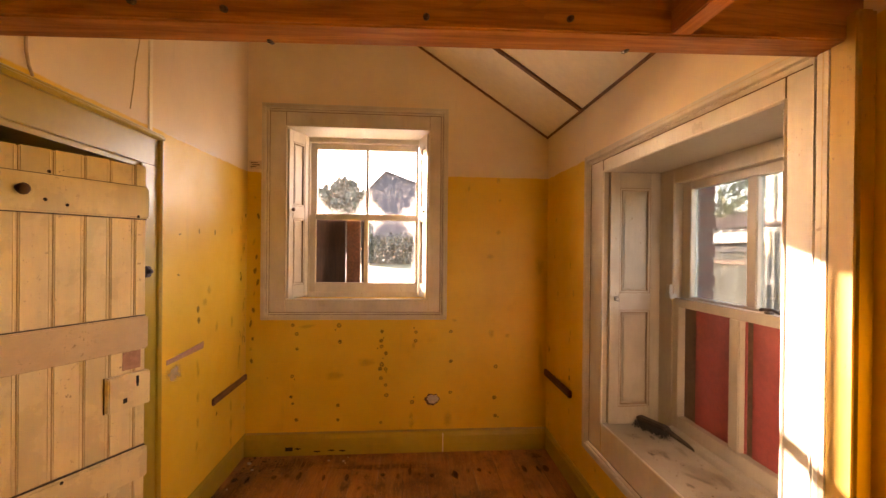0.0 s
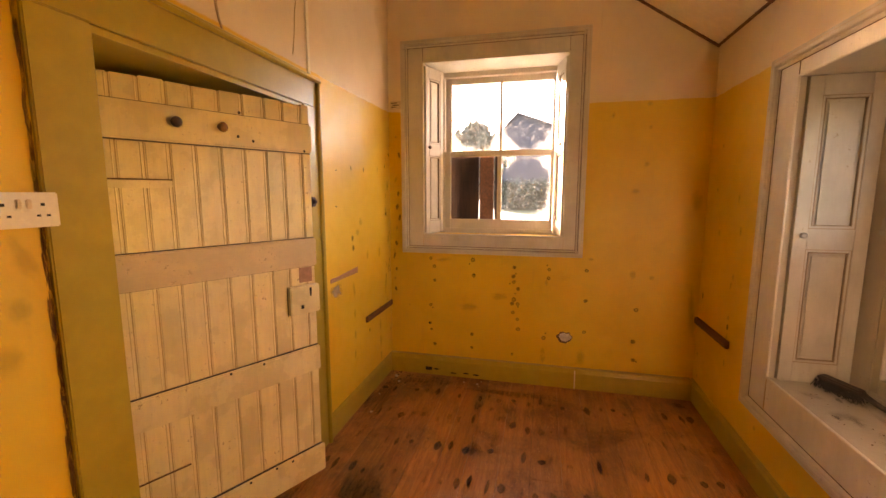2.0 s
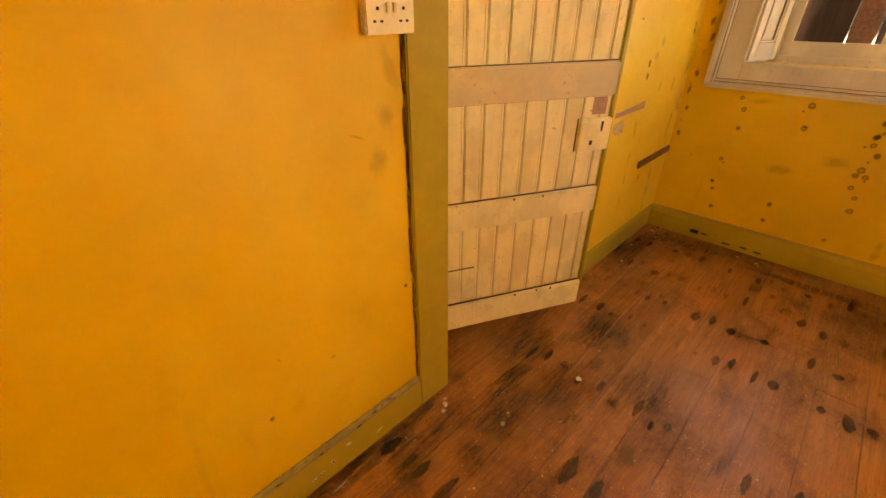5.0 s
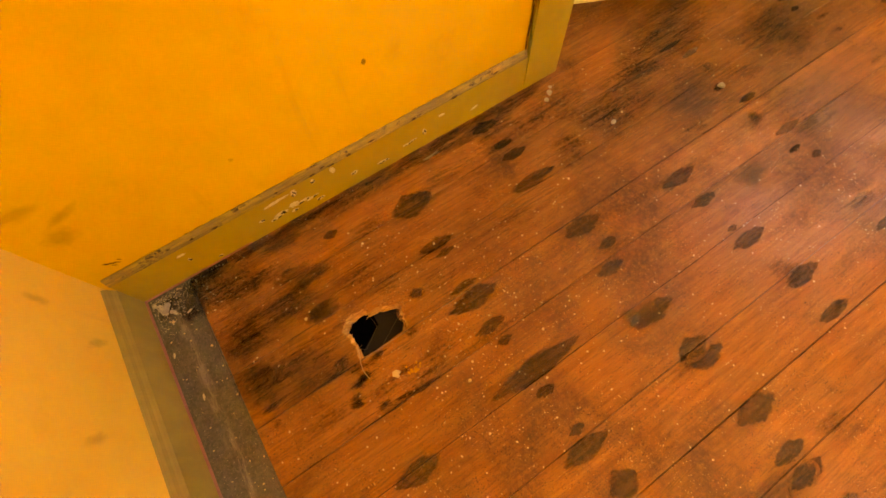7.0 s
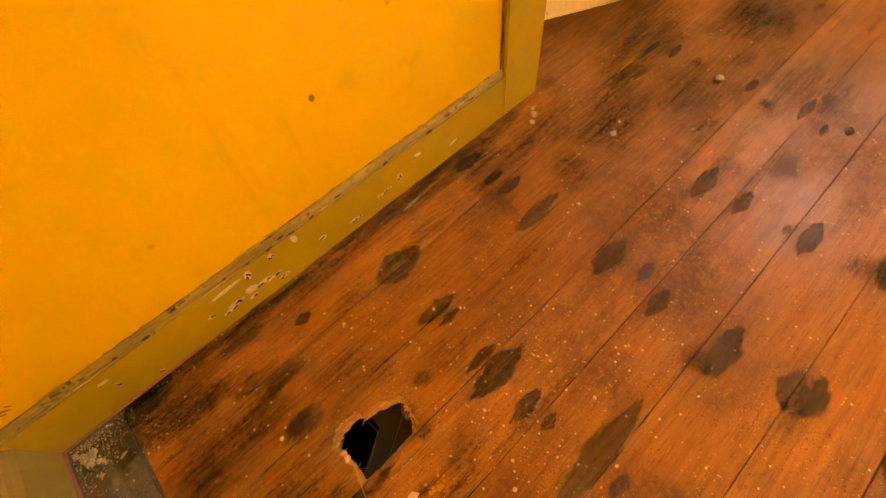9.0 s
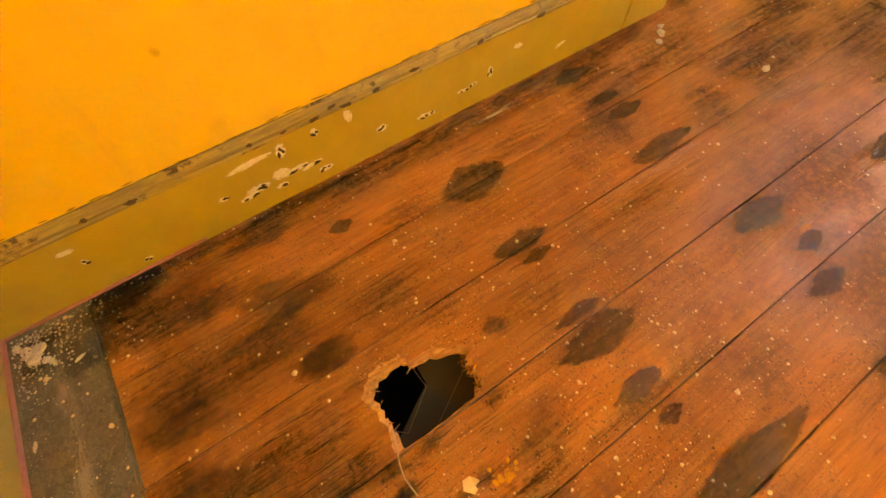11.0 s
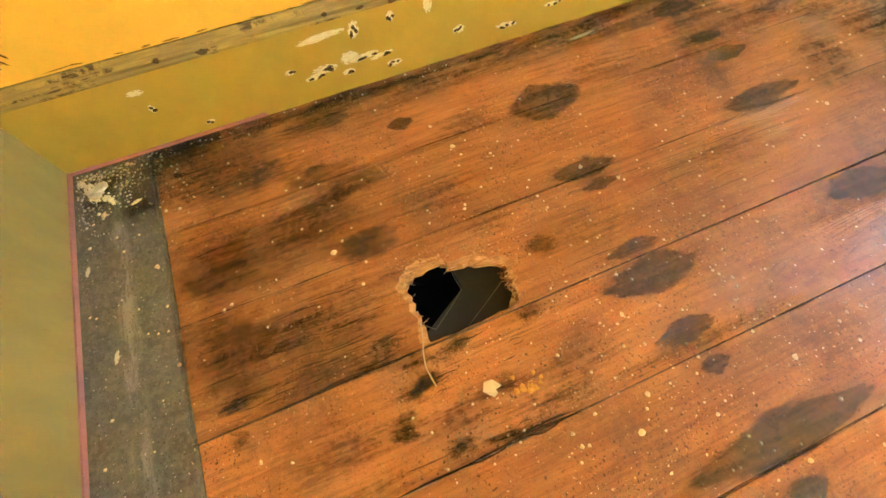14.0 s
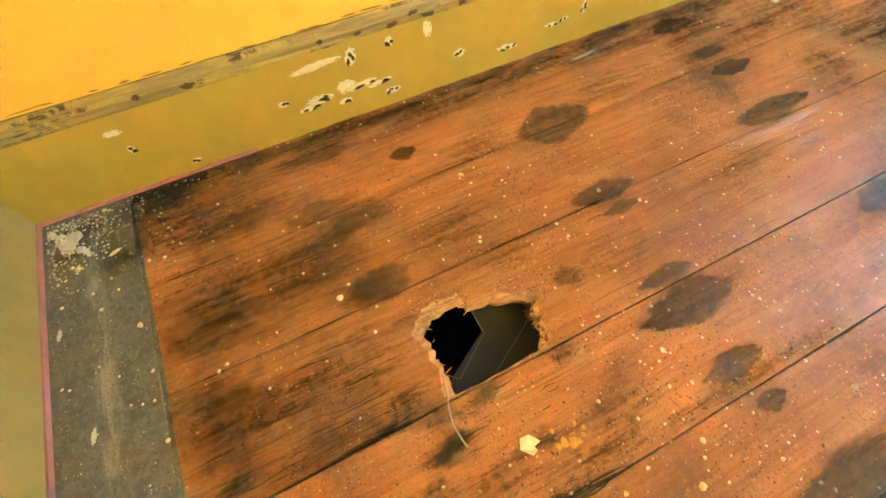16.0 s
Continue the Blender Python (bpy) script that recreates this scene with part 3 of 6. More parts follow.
for yb in (0.55, 1.83, 3.118):
    ceiling_batten((0.0, yb), (RX, yb), 0.034)

# skirting boards
SKIRT = [(0.0, 0.0), (0.02, 0.0), (0.02, 0.118), (0.016, 0.126), (0.013, 0.130), (0.010, 0.140), (0.004, 0.147), (0.0, 0.148)]
TALL = [(0.0, 0.0), (0.012, 0.0), (0.012, 0.143), (0.009, 0.146), (0.009, 0.152), (0.006, 0.160), (0.002, 0.168), (0.0, 0.168)]


def skirting(name, a, b, across, label, profile=SKIRT, paint=M_OLIVE):
    return setting(name, extrude(profile, a, b, across), paint, label, "skirting")


SK_LN = skirting("baseboard_left_near", (LX, 0, 0), (LX, 1.392, 0), (1, 0, 0), "olive gloss skirting board with chipped paint", TALL)
SK_LF = skirting("baseboard_left_far", (LX, 2.69, 0), (LX, FY, 0), (1, 0, 0), "olive gloss skirting board, dirty at the corner", [(o * 0.6, u) for o, u in SKIRT])
SK_F = skirting("baseboard_far", (0, FY - 0.040, 0), (RX - 0.02, FY - 0.040, 0), (0, -1, 0), "olive skirting board with a white scratch and small hole")
SK_R = skirting("baseboard_right", (RX, 0, 0), (RX, FY, 0), (-1, 0, 0), "olive gloss skirting board under the window")
SK_N = skirting("baseboard_near", (0, NY, 0), (RX - 0.02, NY, 0), (0, 1, 0), "olive skirting board, shade in its colour, with a pink undercoat edge", paint=M_OLIVE_SHADED)
part("top_bead", extrude([(0.0, 0.1425), (0.0128, 0.1425), (0.0128, 0.1465), (0.0104, 0.1495), (0.0108, 0.154), (0.0082, 0.161), (0.0035, 0.1692), (0.0, 0.1692)], (LX, 0.0, 0), (LX, 1.3915, 0), (1, 0, 0)), M_BEAD, SK_LN, "greyed and dirty top moulding")
part("undercoat_edge", box((0.0003, 0.004, 0.002), (0.0022, 0.34, 0.009)), M_PINK, SK_LN, "strip of bare pink undercoat")
part("undercoat_edge", box((0.0, 0.0, 0.001), (RX - 0.02, 0.003, 0.010)), M_PINK, SK_N, "strip of bare pink undercoat")
part("skirting_ground", box((0, FY - 0.040, 0), (RX - 0.02, FY, 0.146)), M_OLIVE, SK_F)
part("vent_hole", box((0.292, FY - 0.0625, 0.035), (0.345, FY - 0.059, 0.062)), M_BLACK, SK_F)
part("white_scratch", box((1.435, FY - 0.0625, 0.0), (1.441, FY - 0.059, 0.14)), M_UNDER, SK_F)


# ---- timber overhead ----
def ceiling_beam():
    t = thing("ceiling_beam", "varnished reddish brown timber beam with bolts", "beam", (1.1, 1.565, 1.97))
    lo = lambda x: 1.966 + 0.021 * x
    x0, x1 = LX + 0.004, RX - 0.004
    bm = hexa(bmesh.new(), [(x0, 1.52, lo(x0)), (x1, 1.52, lo(x1)), (x1, 1.607, lo(x1)), (x0, 1.607, lo(x0))], [(x0, 1.52, lo(x0) + 0.22), (x1, 1.52, lo(x1) + 0.22), (x1, 1.607, lo(x1) + 0.22), (x0, 1.607, lo(x0) + 0.22)], 0.004)
    under(t, part("timber", bm, M_BEAM))
    for x, y, dz in ((0.62, 1.515, 0.035), (0.80, 1.515, 0.025), (1.215, 1.515, 0.022), (1.53, 1.515, 0.028), (0.865, 1.60, 0.004), (1.70, 1.60, 0.004)):
        z = lo(x) + dz
        bolt = turned([(-0.006, 0.007), (0.010, 0.007), (0.012, 0.0055), (0.017, 0.004)], (x, y + 0.004, z), (0, -1, -0.3), 8)
        under(t, part("bolt", bolt, M_IRON, label="rusty bolt head"))
    return t


def joist(x):
    t = thing("joist", "orange brown timber joist running into the beam", "beam", (x, 0.8, 2.0))
    under(t, part("timber", box((x - 0.024, NY + 0.002, 2.004), (x + 0.024, 1.518, 2.19), 0.003), M_JOIST))
    return t


ceiling_beam()
joist(1.785)


# ---- door ----
def door_frame():
    f = thing("door_frame_1", "olive gloss painted door frame with moulded edge", "door frame", (LX, 2.05, 0), kind="structure")
    back = LX - OUT
    under(f, part("jamb", box((back, 1.532, 0), (-0.014, 1.552, 1.866), 0.002), M_OLIVE))
    under(f, part("jamb", box((back, 2.544, 0), (-0.004, 2.566, 1.866), 0.002), M_OLIVE))
    under(f, part("head", box((back, 1.532, 1.868), (-0.014, 2.566, 1.888), 0.002), M_OLIVE))
    under(f, part("casing", box((LX, 1.393, 0), (0.003, 1.549, 1.885), 0.004), M_OLIVE))
    under(f, part("casing", box((LX, 2.556, 0), (0.0, 2.672, 1.885), 0.003), M_OLIVE))
    under(f, part("casing", box((LX, 1.393, 1.887), (0.0, 2.672, 2.015), 0.003), M_OLIVE))
    prof = [(0.0, 0.0), (0.022, 0.0), (0.030, 0.008), (0.030, 0.014), (0.024, 0.018), (0.024, 0.024), (0.012, 0.032), (0.0, 0.032)]
    under(f, part("moulding", extrude(prof, (LX, 1.393, 2.012), (LX, 2.700, 2.012), (1, 0, 0)), M_OLIVE))
    under(f, part("moulding", extrude(prof, (LX, 2.672, 0), (LX, 2.672, 2.012), (1, 0, 0), (0, 1, 0)), M_OLIVE))
    keep = box((-0.002, 2.575, 1.375), (0.014, 2.61, 1.425), 0.004)
    box((0.010, 2.572, 1.392), (0.034, 2.592, 1.412), 0.004, keep)
    under(f, part("keep", keep, M_IRON, label="black iron latch keep"))
    return f


def door_leaf():
    """Built flat, hinged at its edge: u along the leaf, v towards the room, z up."""
    d = thing("door_1", "ajar cream painted ledged plank door, paint worn and dirty", "door", (-0.330, 1.537, 0), kind="structure")
    d.rotation_euler = (0, 0, radians(90 - 27.0))
    wide, z0, z1, thick = 0.975, 0.055, 1.845, 0.026
    edges = [0.0]
    rng = random.Random(4)
    while edges[-1] < wide - 0.11:
        edges.append(edges[-1] + rng.uniform(0.078, 0.094))
    edges.append(wide)

    def piece(name, a, b, mat, bevel=0.003, label=""):
        ob = part(name, box(a, b, bevel), mat, label=label)
        ob.parent = d
        return ob

    for u0, u1 in zip(edges, edges[1:]):
        piece("plank", (u0 + 0.001, -thick, z0 + rng.uniform(0, 0.006)), (u1 - 0.001, 0.0, z1 - rng.uniform(0, 0.008)), M_DOOR, 0.004)
        if u0:
            piece("groove", (u0 - 0.0014, -thick * 0.7, z0 + 0.004), (u0 + 0.0014, -0.0012, z1 - 0.01), M_SEAM, 0)
            bead = rod([(u0 - 0.011, -0.0015, z0 + 0.01), (u0 - 0.011, -0.0015, z1 - 0.01)], 0.0032, 6)
            part("bead", bead, M_DOOR).parent = d
    for a, b, mat in ((1.625, 1.752, M_DOOR), (1.106, 1.236, M_LEDGE), (0.590, 0.712, M_DOOR), (0.052, 0.192, M_DOOR)):
        piece("ledge", (0.004, 0.0005, a), (wide + (0.004 if b < 0.3 else -0.002), 0.024, b), mat, 0.006)
        # dark slivers at the ledge edges: joint gap and shadow line as colour
        piece("ledge_gap", (0.006, 0.0003, b - 0.001), (wide - 0.006, 0.010, b + 0.0032), M_IRON, 0)
        if a > 0.1:
            piece("ledge_gap", (0.006, 0.0003, a - 0.0035 if b > 1.6 else a - 0.0025), (wide - 0.006, 0.010, a + 0.001), M_IRON if b > 1.6 else M_GROOVE, 0)
    piece("patch_strip", (0.06, 0.0005, 1.462), (0.402, 0.010, 1.490), M_DOOR, 0.003)
    piece("patch_gap", (0.06, 0.0005, 1.4895), (0.402, 0.0115, 1.4945), M_GROOVE, 0)
    piece("patch_strip", (0.16, 0.0005, 0.380), (0.385, 0.004, 0.386), M_GROOVE, 0)
    for u in (0.417, 0.573):
        part("coat_peg", turned([(0, 0.011), (0.012, 0.009), (0.02, 0.016), (0.032, 0.019), (0.042, 0.013), (0.046, 0.004)], (u, 0.022, 1.698), (0, 1, -0.15)), M_PEG, label="dark turned wooden peg").parent = d
    piece("old_lock_mark", (wide - 0.085, 0.001, 1.03), (wide - 0.02, 0.003, 1.10), M_PAPER, 0)
    lock = piece("rim_lock", (wide - 0.148, 0.001, 0.885), (wide + 0.002, 0.030, 1.018), M_DOOR, 0.004, "painted box lock with keyhole")
    for a, b in (((wide - 0.098, 0.0295, 0.912), (wide - 0.084, 0.0315, 0.930)), ((wide - 0.052, 0.0295, 0.975), (wide - 0.042, 0.0315, 1.006)), ((wide - 0.050, 0.0295, 0.965), (wide - 0.044, 0.0315, 0.978))):
        part("keyhole", box(a, b), M_BLACK, lock)
    part("lock_shadow", box((wide - 0.1505, 0.0008, 0.882), (wide - 0.1475, 0.006, 1.018)), M_IRON, lock)
    for u, z in ((0.55, 0.706), (0.69, 0.703), (0.80, 0.185), (0.72, 0.19), (0.60, 0.188), (0.64, 1.668), (0.70, 1.655), (0.93, 1.632), (0.66, 1.765)):
        part("nail_hole", turned([(0, 0.006), (0.0012, 0.005)], (u, 0.0242 if z != 1.765 else 0.001, z), (0, 1, 0), 8), M_BLACK).parent = d
    mirror = Matrix.Diagonal((1, -1, 1, 1))
    for o in d.children_recursive:
        o.data.transform(mirror)
        o.data.flip_normals()
    return d


door_frame()
DOOR = door_leaf()


# the dark passage behind the door
bm = bmesh.new()
box((-1.7, 0.2, 0), (-1.6, 3.9, 2.4), bm=bm)
box((-1.6, 0.2, 0), (LX - OUT, 0.3, 2.4), bm=bm)
box((-1.6, 3.8, 0), (LX - OUT, 3.9, 2.4), bm=bm)
setting("wall_passage", bm, M_WALL, "plain plastered wall of an unlit passage", "wall")
setting("ceiling_passage", box((-1.7, 0.2, 2.4), (LX - OUT, 3.9, 2.5)), M_CEIL, "plain ceiling of an unlit passage", "ceiling")


# ---- windows ----
class Wall:
    """Local axes of a wall: u along it, v out of the room, z up."""

    def __init__(self, kind):
        self.kind = kind

    def at(self, u, v, z):
        return (u, FY + v, z) if self.kind == "far" else (RX + v, u, z)

    def box(self, u0, u1, v0, v1, z0, z1, bevel=0.0, bm=None):
        return hexa(bm or bmesh.new(), [self.at(u0, v0, z0), self.at(u1, v0, z0), self.at(u1, v1, z0), self.at(u0, v1, z0)],
                    [self.at(u0, v0, z1), self.at(u1, v0, z1), self.at(u1, v1, z1), self.at(u0, v1, z1)], bevel)

    def way(self, u, v, z):
        return Vector((u, v, z)) if self.kind == "far" else Vector((v, u, z))


def casing(t, w, outer, inner):
    """Four flat boards with a stepped bead round the outside and a bead inside."""
    (a0, a1, c0, c1), (b0, b1, d0, d1) = outer, inner
    under(t, part("casing", w.box(a0, b0, -0.026, 0.0, c0, c1, 0.003), M_WHITE))
    under(t, part("casing", w.box(b1, a1, -0.026, 0.0, c0, c1, 0.003), M_WHITE))
    under(t, part("casing", w.box(b0 + 0.001, b1 - 0.001, -0.025, 0.0, d1, c1, 0.003), M_WHITE))
    under(t, part("casing", w.box(b0 + 0.001, b1 - 0.001, -0.025, 0.0, c0, d0, 0.003), M_WHITE))
    # backband, a dark quirk, an ogee and a second quirk before the flat
    bead = [(0.0, 0.0), (0.046, 0.0), (0.046, 0.026), (0.042, 0.032), (0.028, 0.034), (0.028, 0.037), (0.041, 0.040), (0.038, 0.046), (0.030, 0.051), (0.0, 0.051)]
    o = w.way(0, -1, 0)
    for p, q, up in (((a0, c0), (a0, c1), (1, 0)), ((a1, c0), (a1, c1), (-1, 0)), ((a0, c1), (a1, c1), (0, -1)), ((a0, c0), (a1, c0), (0, 1))):
        under(t, part("moulding", extrude(bead, w.at(p[0], 0, p[1]), w.at(q[0], 0, q[1]), o, w.way(up[0], 0, up[1])), M_WHITE))
        # thin dark strips in the quirks and along the edges pick out the moulding
        for lift, out, gap in ((0.0340, 0.0295, 0.0034), (0.0510, 0.0275, 0.0030), (-0.0030, 0.004, 0.0030), (0.0120, 0.0466, 0.0016)):
            strip = [(0.0, lift), (out, lift), (out, lift + gap), (0.0, lift + gap)]
            under(t, part("groove_dirt", extrude(strip, w.at(p[0], 0, p[1]), w.at(q[0], 0, q[1]), o, w.way(up[0], 0, up[1])), M_SEAM if lift == 0.0120 else M_GROOVE))
    for u in (b0, b1):
        under(t, part("joint_line", w.box(u - 0.0012, u + 0.0012, -0.0268, -0.02, d1 + 0.004, c1 - 0.052), M_GROOVE))
        under(t, part("joint_line", w.box(u - 0.0012, u + 0.0012, -0.0268, -0.02, c0 + 0.052, d0 - 0.004), M_SEAM))
    for p, q in (((b0, d0), (b0, d1)), ((b1, d0), (b1, d1)), ((b0, d1), (b1, d1)), ((b0, d0), (b1, d0))):
        under(t, part("bead", rod([w.at(p[0], -0.024, p[1]), w.at(q[0], -0.024, q[1])], 0.006, 8), M_WHITE))


def shutter(mat, origin, way, out, wide, z0, z1, split, knob_at, knob_z):
    """A boxed shutter leaf with two sunk panels in moulded frames."""
    o, e, n = Vector(origin), Vector(way).normalized(), Vector(out).normalized()

    def slab(a0, a1, n0, n1, zz0, zz1, bevel=0.0015, bm=None):
        low = [o + e * a0 + n * n0, o + e * a1 + n * n0, o + e * a1 + n * n1, o + e * a0 + n * n1]
        return hexa(bm or bmesh.new(), [p + Vector((0, 0, zz0)) for p in low], [p + Vector((0, 0, zz1)) for p in low], bevel)

    s = thing("window_shutter", "white painted panelled shutter folded into the window reveal", "shutter", (o.x, o.y, z0))
    st = wide * 0.19
    under(s, part("back_board", slab(0.002, wide - 0.002, 0.0, 0.010, z0 + 0.002, z1 - 0.002), mat))
    under(s, part("stile", slab(0, st, 0.0, 0.024, z0, z1), mat))
    under(s, part("stile", slab(wide - st, wide, 0.0, 0.024, z0, z1), mat))
    for a, b in ((z0, z0 + 0.09), (split - 0.045, split + 0.045), (z1 - 0.08, z1)):
        under(s, part("rail", slab(st, wide - st, 0.0, 0.0235, a, b), mat))
    for a, b in ((z0 + 0.09, split - 0.045), (split + 0.045, z1 - 0.08)):
        m = 0.014
        p = part("panel", slab(st + 0.028, wide - st - 0.028, 0.010, 0.015, a + 0.028, b - 0.028, 0.003), mat)
        under(s, p)
        bm = bmesh.new()
        slab(st, st + m, 0.010, 0.020, a, b, 0.003, bm)
        slab(wide - st - m, wide - st, 0.010, 0.020, a, b, 0.003, bm)
        slab(st, wide - st, 0.010, 0.0195, a, a + m, 0.003, bm)
        slab(st, wide - st, 0.010, 0.0195, b - m, b, 0.003, bm)
        under(s, part("panel_moulding", bm, mat))
        # brown strips along the panel moulding put its shade lines in colour
        bm = bmesh.new()
        for g in (0.0, m - 0.001):
            slab(st + g, st + g + 0.003, 0.010, 0.0206, a + g, b - g, 0, bm)
            slab(wide - st - g - 0.003, wide - st - g, 0.010, 0.0206, a + g, b - g, 0, bm)
            slab(st + g, wide - st - g, 0.010, 0.0204, a + g, a + g + 0.003, 0, bm)
            slab(st + g, wide - st - g, 0.010, 0.0204, b - g - 0.003, b - g, 0, bm)
        under(s, part("panel_gap", bm, M_SHADE, label="shade lines coloured into the panel joints"))
    k = o + e * knob_at + n * 0.022
    under(s, part("knob", turned([(0, 0.007), (0.008, 0.006), (0.014, 0.013), (0.022, 0.014), (0.028, 0.007)], (k.x, k.y, knob_z), n), M_PEG if knob_z > 1.6 else mat))
    return s


def sash(t, w, u0, u1, z0, z1, glass, v, bars, pane_mat, skip=(), name="sash", mat=M_WHITE):
    """A sash: stiles, rails, glazing bars and its panes."""
    g0, g1, h0, h1 = glass
    s = part(name, w.box(u0, g0, v - 0.02, v + 0.02, z0, z1, 0.003), mat)
    under(t, s)
    inv = Matrix.Identity(4)

    def add(nm, bm, mat):
        ob = part(nm, bm, mat)
        ob.parent = s
        ob.matrix_parent_inverse = inv
        return ob

    s.matrix_parent_inverse = Matrix.Translation(t.location).inverted()
    add("stile", w.box(g1, u1, v - 0.02, v + 0.02, z0, z1, 0.003), mat)
    add("rail", w.box(g0, g1, v - 0.019, v + 0.019, h1, z1, 0.003), mat)
    add("rail", w.box(g0, g1, v - 0.019, v + 0.019, z0, h0, 0.003), mat)
    cuts = [g0]
    for b0, b1 in bars:
        add("glazing_bar", w.box(b0, b1, v - 0.016, v + 0.016, h0, h1, 0.004), mat)
        cuts += [b0, b1]
    cuts.append(g1)
    for i in range(0, len(cuts), 2):
        if i // 2 in skip:
            continue
        p = add("pane", w.box(cuts[i] - 0.004, cuts[i + 1] + 0.004, v + 0.002, v + 0.005, h0 - 0.004, h1 + 0.004), pane_mat)
        p.visible_shadow = False
    return s


def window_far():
    w = Wall("far")
    t = thing("window_1", "white painted sash window of four dirty panes in a deep reveal", "window", (0.79, FY, 1.0), kind="structure")
    casing(t, w, (0.103, 1.457, 0.985, 2.56), (0.270, 1.320, 1.13, 2.405))
    # head and sill of the splayed reveal
    under(t, part("soffit", hexa(bmesh.new(), [w.at(0.262, -0.02, 2.405), w.at(1.328, -0.02, 2.405), w.at(1.27, 0.25, 2.372), w.at(0.355, 0.25, 2.372)], [w.at(0.262, -0.02, 2.43), w.at(1.328, -0.02, 2.43), w.at(1.27, 0.25, 2.43), w.at(0.355, 0.25, 2.43)]), M_WHITE))
    under(t, part("window_sill", hexa(bmesh.new(), [w.at(0.262, -0.02, 1.09), w.at(1.328, -0.02, 1.09), w.at(1.328, 0.27, 1.09), w.at(0.262, 0.27, 1.09)], [w.at(0.262, -0.02, 1.13), w.at(1.328, -0.02, 1.13), w.at(1.328, 0.27, 1.118), w.at(0.262, 0.27, 1.118)]), M_WHITE))
    under(t, part("lining", hexa(bmesh.new(), [w.at(0.245, -0.02, 1.12), w.at(0.266, -0.02, 1.12), w.at(0.362, 0.235, 1.12), w.at(0.340, 0.235, 1.12)], [w.at(0.245, -0.02, 2.41), w.at(0.266, -0.02, 2.41), w.at(0.362, 0.235, 2.41), w.at(0.340, 0.235, 2.41)]), M_WHITE))
    under(t, part("lining", hexa(bmesh.new(), [w.at(1.324, -0.02, 1.12), w.at(1.345, -0.02, 1.12), w.at(1.29, 0.235, 1.12), w.at(1.266, 0.235, 1.12)], [w.at(1.324, -0.02, 2.41), w.at(1.345, -0.02, 2.41), w.at(1.29, 0.235, 2.41), w.at(1.266, 0.235, 2.41)]), M_WHITE))
    # box frame
    for a in ((0.335, 0.388, 1.10, 2.40), (1.245, 1.30, 1.10, 2.40)):
        under(t, part("window_frame", w.box(a[0], a[1], 0.19, 0.29, a[2], a[3], 0.003), M_WHITE))
    under(t, part("window_frame", w.box(0.388, 1.245, 0.19, 0.29, 2.345, 2.40, 0.003), M_WHITE))
    under(t, part("window_frame", w.box(0.388, 1.245, 0.185, 0.30, 1.10, 1.165, 0.003), M_WHITE))
    sash(t, w, 0.390, 1.243, 1.742, 2.345, (0.436, 1.222, 1.785, 2.300), 0.258, [(0.820, 0.842)], M_DIRTY_GLASS)
    sash(t, w, 0.390, 1.243, 1.165, 1.772, (0.436, 1.218, 1.238, 1.735), 0.212, [(0.812, 0.846)], M_DIRTY_GLASS, skip=(0,))
    under(t, part("sash_cord", rod([w.at(0.392, 0.23, 1.78), w.at(0.372, 0.19, 1.845)], 0.004, 6), M_UNDER))
    return t


